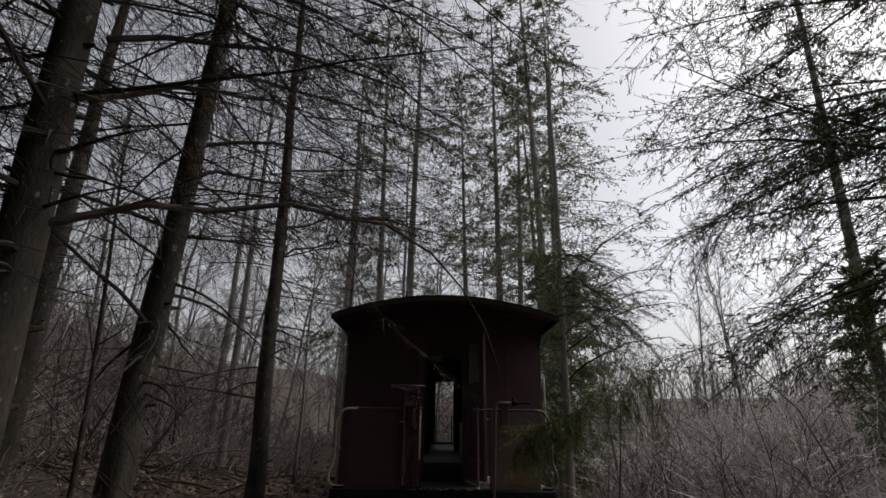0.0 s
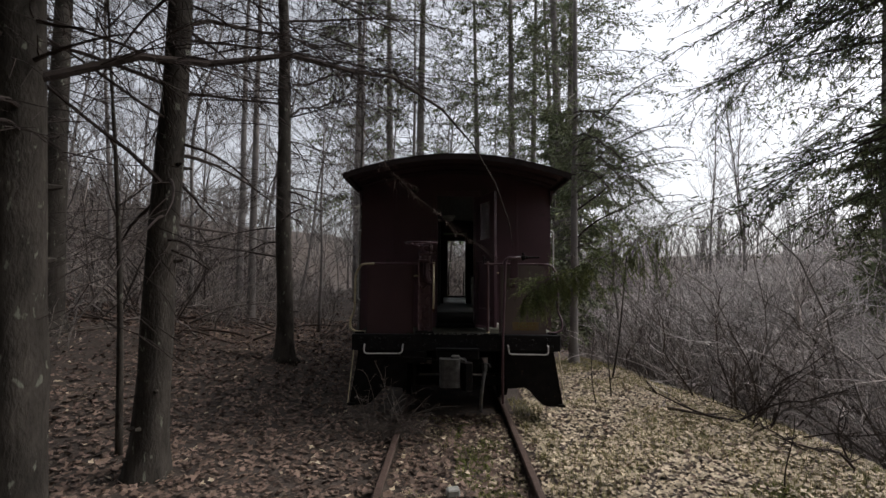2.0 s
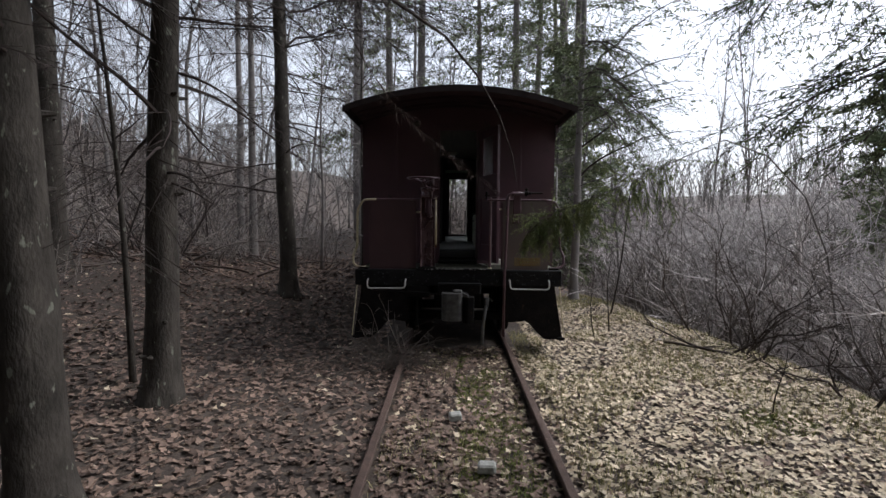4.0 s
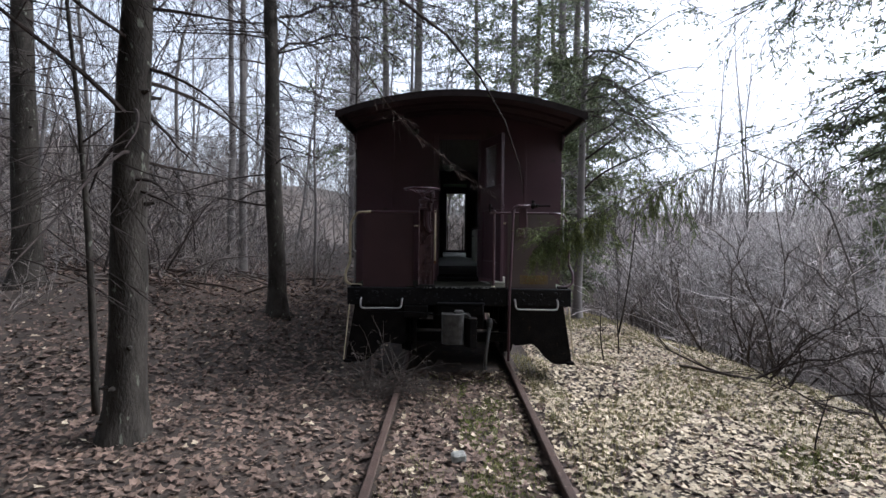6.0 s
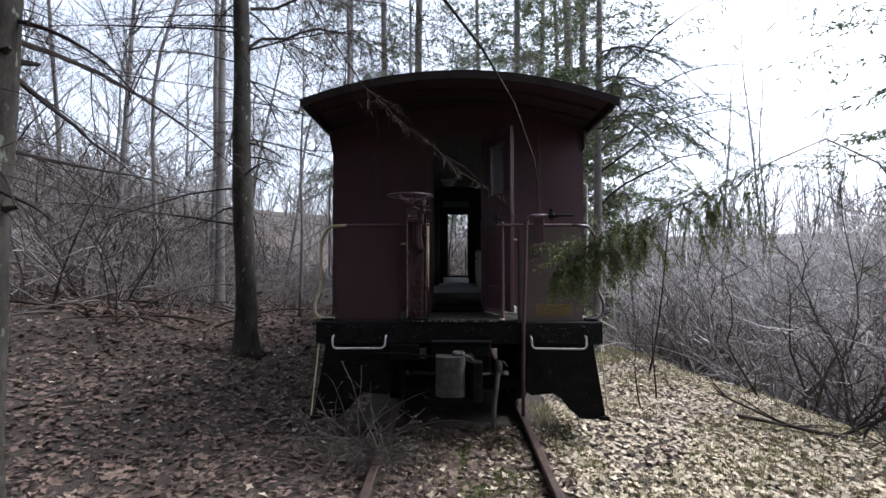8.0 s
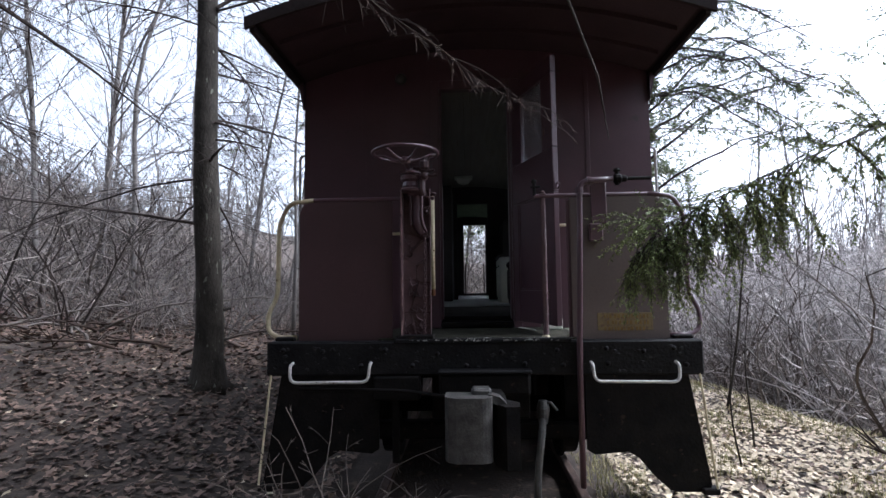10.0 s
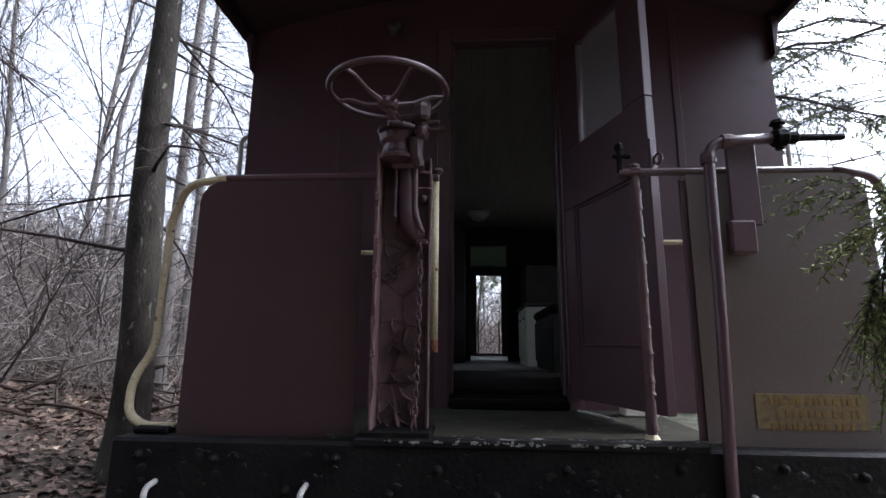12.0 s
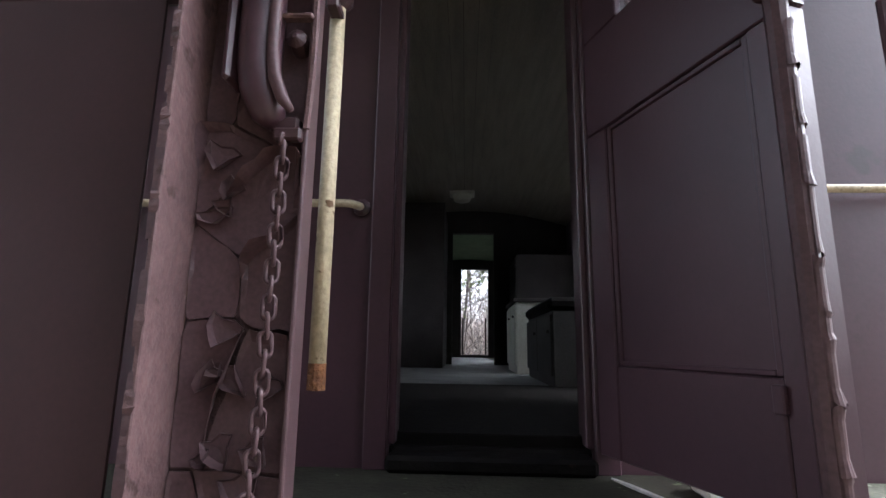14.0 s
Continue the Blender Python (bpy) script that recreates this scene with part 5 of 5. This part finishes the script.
def shrub(seed, h, stems=13, name="bare_shrub", mat=BRUSH, label="tangled bare brush of pale grey-brown stems", twigs=8):
    r = random.Random(seed)
    e = thing(name, (0, 0, 0), label, "shrub", "brush on the bank")
    for i in range(stems):
        a, o = r.uniform(0, 6.28), r.uniform(0, .5)
        L = h * r.uniform(.5, 1.25)
        st = Shape()
        p = bend_line((o * math.cos(a), o * math.sin(a), -0.1), (math.cos(a) * r.uniform(.1, .9), math.sin(a) * r.uniform(.1, .9), 1), L, 8, r, r.uniform(-.03, .1), .3)
        st.tube(p, taper(r.uniform(.008, .024), .0035, 9), 4, False)
        for _ in range(twigs):
            q, f = along(p, r.uniform(.15, 1))
            c = bend_line(q, f * .6 + Vector((r.uniform(-1, 1), r.uniform(-1, 1), r.uniform(-.3, .8))), L * r.uniform(.12, .34), 3, r, -.02, .4)
            st.tube(c, taper(r.uniform(.006, .011), .0025, 4), 3, False)
            for _ in range(2):
                q2, f2 = along(c, r.uniform(.2, 1))
                st.tube(bend_line(q2, f2 + Vector((r.uniform(-1, 1), r.uniform(-1, 1), r.uniform(-.5, .6))), L * r.uniform(.06, .18), 1, r, 0, .2), [.0042, .002], 3, False)
        part("stem", st, mat, e, fix=False)
    return e


def plant(kinds, places, seed, smin=.8, smax=1.2, tilt=3):
    """The first of each kind stands at the first places, copies at the others."""
    r = random.Random(seed)
    for i, (x, y) in enumerate(places):
        k = kinds[i % len(kinds)]
        sc = r.uniform(smin, smax)
        z = ground_z(x, y)
        m = pose(x, y, z, r.uniform(-tilt, tilt), r.uniform(-tilt, tilt), r.uniform(0, 360))
        if i < len(kinds):
            k.matrix_basis = m
        else:
            c = copy_thing(k, m)
            c.scale = (sc, sc, sc)


rp = random.Random(77)


def clear(x, y):
    """No planting on the track, in the car or in the way of the near trunks."""
    return not (-2.6 < x < 2.6 and y < 14) and not (x < 0 and y < 4.0 and x > -7) and not (0 < x < 4.4 and y < 2)


def scatter(n, xr, yr, ok=clear, gap=1.0):
    out = []
    tries = 0
    while len(out) < n and tries < n * 60:
        tries += 1
        x, y = rp.uniform(*xr), rp.uniform(*yr)
        if ok(x, y) and all((x - a) ** 2 + (y - b) ** 2 > gap * gap for a, b in out):
            out.append((x, y))
    return out


trees = [bare_tree(101 + i, h) for i, h in enumerate((12, 15, 10, 17, 13, 9))]
plant(trees, scatter(25, (-20, -2.8), (6, 28), gap=1.5) + scatter(10, (-3, 4), (15, 32)) + scatter(12, (7, 30), (18, 42), gap=2.5), 1, tilt=9)
pines = [pine(201, 26, bare=.16), pine(202, 29, bare=.2), pine(203, 8, bare=.08)]
plant(pines, [(3.0, 17), (5.6, 16.5), (14.6, 9.4), (4.2, 19.5), (-1.8, 20.5), (16.2, 8.6), (1.6, 21), (6.4, 21.5), (4.3, 10.6), (15.4, 10.6), (-3.6, 23), (3.9, 12.6), (-4.9, 18.5), (4.9, 14.2)], 2, .85, 1.15)
shrubs = [shrub(301, 2.6), shrub(302, 3.2, mat=FARWOOD, label="tangled bare brush of dark brown stems"), shrub(303, 2.1), shrub(304, 3.6), shrub(305, 2.4, mat=PALETWIG, label="tangled bare brush of brown stems")]
plant(shrubs, scatter(100, (4.5, 10.5), (-2.8, 10.5), lambda x, y: x > max(4.75 - 0.14 * max(y, -1), 5.2 if y > 1.6 else 0) and not (x < 6.2 and y < -1.8) and not (x < 5.5 and y < 1.6), 0.42) , 3, .8, 1.3)


def far_brush(name, places, seed, label, mat=BRUSH):
    """Brush of the far slopes, too thick to count."""
    r = random.Random(seed)
    s = Shape()
    for x, y in places:
        z, h = ground_z(x, y), r.uniform(2.0, 4.0)
        for _ in range(9):
            a, o, L = r.uniform(0, 6.28), r.uniform(0, .9), h * r.uniform(.45, 1.15)
            p = bend_line((x + o * math.cos(a), y + o * math.sin(a), z - .1), (math.cos(a) * r.uniform(.1, 1.2), math.sin(a) * r.uniform(.1, 1.2), 1), L, 5, r, r.uniform(-.02, .14), .16)
            s.tube(p, taper(r.uniform(.012, .03), .006, 6), 3, False)
            for _ in range(6):
                q, f = along(p, r.uniform(.15, 1))
                s.tube(bend_line(q, f * .6 + Vector((r.uniform(-1, 1), r.uniform(-1, 1), r.uniform(-.5, .6))), L * r.uniform(.15, .45), 2, r, .03, .22), [.012, .008, .005], 3, False)
    single(name, s, mat, label, "brush", kind="stuff", fix=False)


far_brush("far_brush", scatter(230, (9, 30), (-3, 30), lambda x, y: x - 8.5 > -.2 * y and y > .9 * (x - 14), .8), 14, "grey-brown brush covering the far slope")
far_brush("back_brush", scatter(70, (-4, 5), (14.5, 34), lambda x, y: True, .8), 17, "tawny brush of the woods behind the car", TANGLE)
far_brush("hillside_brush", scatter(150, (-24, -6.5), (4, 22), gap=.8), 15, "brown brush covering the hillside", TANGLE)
low = [shrub(311 + i, h, n, mat=(TANGLE, FARWOOD, TANGLE)[i], label="low tangle of grey-brown underbrush") for i, (h, n) in enumerate(((1.5, 8), (1.9, 8), (1.2, 9)))]
plant(low, scatter(30, (-12, -3.9), (4.6, 9), gap=.6) + scatter(34, (-22, -4.2), (7, 20), gap=.8) + scatter(10, (3.9, 5.2), (3.2, 12), lambda x, y: True, .7) + scatter(10, (-6.5, -3.9), (5, 14), lambda x, y: True, .8) + scatter(12, (-16, -6.5), (-1, 4), gap=1) + scatter(16, (-25, -11), (3, 17), gap=1.0) + scatter(18, (-1.4, 2.2), (13.4, 17), lambda x, y: True, .5), 4, .6, 1.1)


plant([shrub(321, 1.4, 4, mat=DEADWOOD, label="dark bare shrub at the top of the bank"), shrub(322, 1.7, 4, mat=DEADWOOD, label="dark bare shrub at the top of the bank")], [(4.35, -0.05), (4.0, 0.6), (4.5, -1.5)], 9)


def fallen_branch(x, y, length, turn, rise, mat, label, seed):
    r = random.Random(seed)
    z = ground_z(x, y) + .04
    e = thing("fallen_branch", (x, y, z), label, "branch")
    p = bend_line((x, y, z), (math.cos(turn), math.sin(turn), rise), length, 8, r, rise * .12, .12)
    w = Shape().tube(p, taper(.026, .006, 9), 6)
    part("bough", w, mat, e, smooth=True, fix=False)
    for i in range(6):
        q, f = along(p, r.uniform(.2, .95))
        part("side_branch", Shape().tube(bend_line(q, f + Vector((r.uniform(-.8, .8), r.uniform(-.8, .8), r.uniform(0, .8))), length * r.uniform(.15, .35), 4, r, .05, .15), taper(.011, .003, 5), 4), mat, e, fix=False)


for i, (x, y, L, turn, rise) in enumerate(((-4.6, 4.2, 2.4, 0.5, .5), (-5.6, 3.6, 2.2, 2.4, .4), (-4.2, 5.4, 2.6, 2.9, .3), (-6.4, 4.8, 3.0, 0.2, .55), (-3.6, 6.4, 2.0, 1.2, .6), (-7.5, 3.4, 2.6, 0.9, .3))):
    fallen_branch(x, y, L, turn, rise, TANGLE if i % 2 else PALETWIG, "pale fallen branch lying in the underbrush", 70 + i)
rb = random.Random(91)
for i in range(26):
    fallen_branch(rb.uniform(-9, -4.3), rb.uniform(3.4, 8), rb.uniform(1.0, 2.6), rb.uniform(1.2, 5.1), rb.uniform(.02, .5), (TANGLE, SPRAYTWIG, PALETWIG)[i % 3], ("grey", "dark brown", "brown")[i % 3] + " fallen branch in the tangle on the bank", 100 + i)
fallen_branch(4.1, 0.1, 1.3, 2.7, .05, DEADWOOD, "dark fallen stick on the leaves", 80)
fallen_branch(3.4, 0.9, 1.6, -1.0, .12, PALETWIG, "pale fallen stick on the leaves", 81)


def track_twigs():
    """A small tangle of dead twigs that leans against the rail before the car."""
    r = random.Random(8)
    e = thing("dead_twig_tangle", (-1.1, -0.35, 0.03), "tangle of bare dead twigs beside the rail", "twigs")
    for i in range(58):
        a = r.uniform(0, 6.28)
        p = (-0.95 + .6 * math.cos(a) * r.random(), -0.5 + .4 * math.sin(a) * r.random(), 0.0)
        st = Shape()
        q = bend_line(p, (r.uniform(-.7, .9), r.uniform(-.7, .35), r.uniform(.25, 1)), r.uniform(.4, 1.15), 6, r, .09, .16)
        st.tube(q, taper(.006, .002, 7), 4, False)
        side_twigs(st, q, 5, .3, r, .02, 2, .003)
        part("twig", st, PALETWIG, e, fix=False)


track_twigs()


def shading_tree(seed, h):
    """An unseen spruce added to shade the ground: bare below, a live crown above."""
    r = random.Random(seed)
    e = thing("spruce_tree", (0, 0, 0), "tall unseen spruce added to shade the track", "tree", "spruces round the track")
    pts = [(0, 0, -0.2 + (h + .2) * i / 8) for i in range(9)]
    part("trunk", Shape().tube(pts, taper(.17, .03, 9), 8), BARK, e, smooth=True, fix=False)
    tw, nd = Shape(), Shape()
    for i in range(60):
        t = .3 + .7 * (i + r.random()) / 60
        p, d = along(pts, min(t, .99))
        a = r.uniform(0, 6.28)
        L = (3.3 * (1.1 - t) + .4) * r.uniform(.6, 1.1)
        b = bend_line(p, (math.cos(a), math.sin(a), r.uniform(-.1, .25)), L, 4, r, .05, .1)
        tw.tube(b, taper(.02, .005, 5), 4, False)
        for _ in range(7):
            q, f = along(b, r.uniform(.15, 1))
            c = bend_line(q, f + Vector((r.uniform(-.9, .9), r.uniform(-.9, .9), r.uniform(-.5, .2))), L * .4, 2, r, .05, .1)
            tw.tube(c, [.006, .004, .002], 3, False)
            sprays(nd, c, 6, .62, r, .2)
    tagged(part("crown", tw, DEADWOOD, e, fix=False), kind="stuff")
    tagged(part("foliage", nd, NEEDLE, e, "dark green needles", fix=False), kind="stuff")
    return e


# all stand outside the view, to the left and behind, only to cast shade
plant([shading_tree(401, 14), shading_tree(402, 16)], [(-8, -4.8), (-5.2, -7.8), (-9.5, -7), (-2.6, -9.6), (-11.5, -4.2), (-8, -10.5), (-13, -4), (-4.2, -13), (-0.8, -13.5), (-12, -9), (-7.6, -6.8), (1.8, -11.2), (4.2, -12.6), (-3.8, -10.8)], 6, .85, 1.15)


def shading_thicket_spruce(seed, h):
    """An unseen young spruce, added behind to block the sky, clothed nearly to the ground."""
    r = random.Random(seed)
    e = thing("spruce_tree", (0, 0, 0), "dense unseen spruce added to block light from behind", "tree", "spruces round the track")
    pts = [(0, 0, -0.2 + (h + .2) * i / 8) for i in range(9)]
    part("trunk", Shape().tube(pts, taper(.14, .03, 9), 8), BARK, e, smooth=True, fix=False)
    tw, nd = Shape(), Shape()
    for i in range(64):
        t = .08 + .92 * (i + r.random()) / 64
        p, d = along(pts, min(t, .99))
        a, L = r.uniform(0, 6.28), (2.4 * (1.05 - t) + .4) * r.uniform(.7, 1.1)
        b = bend_line(p, (math.cos(a), math.sin(a), r.uniform(-.15, .2)), L, 4, r, .05, .1)
        tw.tube(b, taper(.02, .005, 5), 3, False)
        for _ in range(6):
            q, f = along(b, r.uniform(.15, 1))
            c = bend_line(q, f + Vector((r.uniform(-.9, .9), r.uniform(-.9, .9), r.uniform(-.5, .2))), L * .4, 2, r, .05, .1)
            sprays(nd, c, 6, .6, r, .24)
    tagged(part("crown", tw, DEADWOOD, e, fix=False), kind="stuff")
    tagged(part("foliage", nd, NEEDLE, e, "dark green needles", fix=False), kind="stuff")
    return e


# a screen behind the camera that keeps sky light off the car's end
plant([shading_thicket_spruce(411, 10), shading_thicket_spruce(412, 12)], [(-3.4, -11.8), (2.6, -12.2), (-0.6, -15.5), (5.2, -11.4), (-6.6, -11.6), (0.9, -18), (8, -12.8), (-9.6, -12), (4, -19), (-4.4, -18.5), (6.6, -16.4)], 16, .9, 1.2)


def far_woods():
    """The far woods all round, too many to count."""
    r = random.Random(5)
    s = Shape()
    for i in range(1100):
        a = r.uniform(0, 6.28318)
        d = r.uniform(40, 80)
        x, y = d * math.cos(a), d * math.sin(a) + 5
        if abs(x) < 3 and y < 0:
            continue
        z, h = ground_z(x, y) - .3, r.uniform(3, 8)
        for _ in range(r.randint(2, 3)):
            lx, ly = r.uniform(-.35, .35) * h, r.uniform(-.3, .3) * h
            p = [(x, y, z), (x + lx * .4, y + ly * .4, z + h * .5), (x + lx, y + ly, z + h * r.uniform(.8, 1.1))]
            s.tube(p, [.07, .045, .012], 3, False)
            for _ in range(7):
                q, f = along(p, r.uniform(.2, .98))
                w = bend_line(q, f + Vector((r.uniform(-1.2, 1.2), r.uniform(-1.2, 1.2), r.uniform(-.2, .6))), h * r.uniform(.12, .32), 1, r)
                s.tube(w, [.035, .012], 3, False)
    single("far_woods", s, FARWOOD, "grey-brown woods in the distance, paled in colour for haze", "woods", kind="stuff", fix=False)


far_woods()


# ---- leaf litter, grass and moss ----
def leaf_points(r):
    """A lobed dry leaf, folded and curled: eight rim points and a middle."""
    lob = (1.0, .5, .85, .42, .62, .42, .85, .5)
    return [(l * math.cos(i * .7854) * r.uniform(.8, 1.1), l * math.sin(i * .7854) * r.uniform(.8, 1.1)) for i, l in enumerate(lob)]


def litter(name, n, xr, yr, size, mat, seed, label, keep=None, lift=.03):
    r = random.Random(seed)
    s = Shape()
    shapes = [leaf_points(r) for _ in range(14)]
    for _ in range(n):
        x, y = r.uniform(*xr), r.uniform(*yr)
        if keep and not keep(x, y, r):
            continue
        z = ground_z(x, y) + r.uniform(.004, lift)
        if .69 < abs(x) < .83 and r.random() < .9:
            continue
        k = size * r.uniform(.55, 1.25)
        a, tx, ty, curl = r.uniform(0, 6.28), r.uniform(-.45, .45), r.uniform(-.45, .45), r.uniform(-.15, .5)
        ca, sa = math.cos(a), math.sin(a)
        b = len(s.v)
        s.v.append((x, y, z))
        for u, w in shapes[r.randrange(14)]:
            px, py = (u * ca - w * sa) * k, (u * sa + w * ca) * k
            s.v.append((x + px, y + py, z + px * tx + py * ty + curl * k * w * w))
        for i in range(8):
            s.f.append((b, b + 1 + i, b + 1 + (i + 1) % 8))
    single(name, s, mat, label, "leaves", kind="stuff", fix=False)


mossy = lambda x, y: (abs(x - .3) < .33 and -5.2 < y < 0 and noise.noise((x * 3, y * 1.5, 2)) > -.15) or math.hypot(x - 3.2, y + 2.3) < .35
under = lambda x, y, r: not (abs(x) < 1.2 and y > 0.5) and not (mossy(x, y) and r.random() < .4)
def soft(x, y, r):
    """Thins the leaves out towards the edges of their stretch."""
    return r.random() < smoothstep(-11, -6, x) * (1 - smoothstep(4.6, 7, x)) * smoothstep(-10.5, -5, y)


# the share of pale leaves grows rightwards, which also paints that side lighter
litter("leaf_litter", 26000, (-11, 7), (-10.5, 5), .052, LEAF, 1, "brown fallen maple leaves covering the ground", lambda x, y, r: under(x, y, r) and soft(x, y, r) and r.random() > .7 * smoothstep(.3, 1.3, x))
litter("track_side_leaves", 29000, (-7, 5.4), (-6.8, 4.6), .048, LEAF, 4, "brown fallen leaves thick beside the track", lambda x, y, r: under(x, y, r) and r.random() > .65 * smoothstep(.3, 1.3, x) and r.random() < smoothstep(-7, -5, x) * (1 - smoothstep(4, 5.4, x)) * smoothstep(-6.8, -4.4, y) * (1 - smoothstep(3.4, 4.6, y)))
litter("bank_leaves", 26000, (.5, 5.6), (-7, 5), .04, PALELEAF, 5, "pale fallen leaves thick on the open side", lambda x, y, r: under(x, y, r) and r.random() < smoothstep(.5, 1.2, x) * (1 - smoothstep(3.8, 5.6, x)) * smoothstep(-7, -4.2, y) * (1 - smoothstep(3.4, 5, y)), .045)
litter("pale_leaf_litter", 34000, (-9, 7), (-10.5, 5), .044, PALELEAF, 2, "pale fallen leaves, brightened for the open side", lambda x, y, r: under(x, y, r) and soft(x, y, r) and r.random() < .05 + .92 * smoothstep(-.3, 1.2, x), .04)
litter("track_bed_leaves", 3400, (-.7, .7), (-7, .4), .045, LEAF, 11, "brown fallen leaves between the rails", under)
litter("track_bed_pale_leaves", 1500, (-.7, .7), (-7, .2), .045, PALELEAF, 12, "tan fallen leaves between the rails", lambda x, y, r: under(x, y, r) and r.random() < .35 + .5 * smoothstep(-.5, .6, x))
litter("bank_leaf_litter", 15000, (-11, -1.7), (3.6, 10.5), .066, LEAF, 9, "brown fallen leaves on the bank", under)
litter("far_leaf_litter", 6500, (-22, 6), (5, 22), .09, LEAF, 3, "brown fallen leaves up the bank", under)


def grass(name, n, xr, yr, h, mat, seed, label, keep):
    r = random.Random(seed)
    s = Shape()
    for _ in range(n):
        x, y = r.uniform(*xr), r.uniform(*yr)
        if not keep(x, y, r):
            continue
        z = ground_z(x, y) - .005
        a, L, o = r.uniform(0, 6.28), h * r.uniform(.4, 1.3), r.uniform(.2, 1.0)
        dx, dy = math.cos(a), math.sin(a)
        w = .0022 + .0015 * r.random()
        b = len(s.v)
        s.v += [(x - dy * w, y + dx * w, z), (x + dy * w, y - dx * w, z), (x + dx * L * o * .4 + dy * w * .7, y + dy * L * o * .4 - dx * w * .7, z + L * .7), (x + dx * L * o * .4 - dy * w * .7, y + dy * L * o * .4 + dx * w * .7, z + L * .7), (x + dx * L * o, y + dy * L * o, z + L * .85)]
        s.f += [(b, b + 1, b + 2, b + 3), (b + 3, b + 2, b + 4)]
    single(name, s, mat, label, "grass", kind="stuff", fix=False)


patch = lambda x, y, t: noise.noise((x * .8, y * .8, 20)) > t
grass("dry_grass", 52000, (.9, 5), (-6, 6), .085, GRASS, 6, "thin dry grass among the fallen leaves", lambda x, y, r: patch(x, y, -.05) or x > 3.6 and r.random() < .6)
grass("track_grass", 5000, (-.7, .7), (-5, .3), .06, GRASS, 7, "sparse dry grass between the rails", lambda x, y, r: patch(x * 2, y, .1))
grass("moss_tufts", 90000, (-.1, 4.2), (-5.2, 0), .042, MOSS, 8, "low green moss tufts", lambda x, y, r: mossy(x, y))
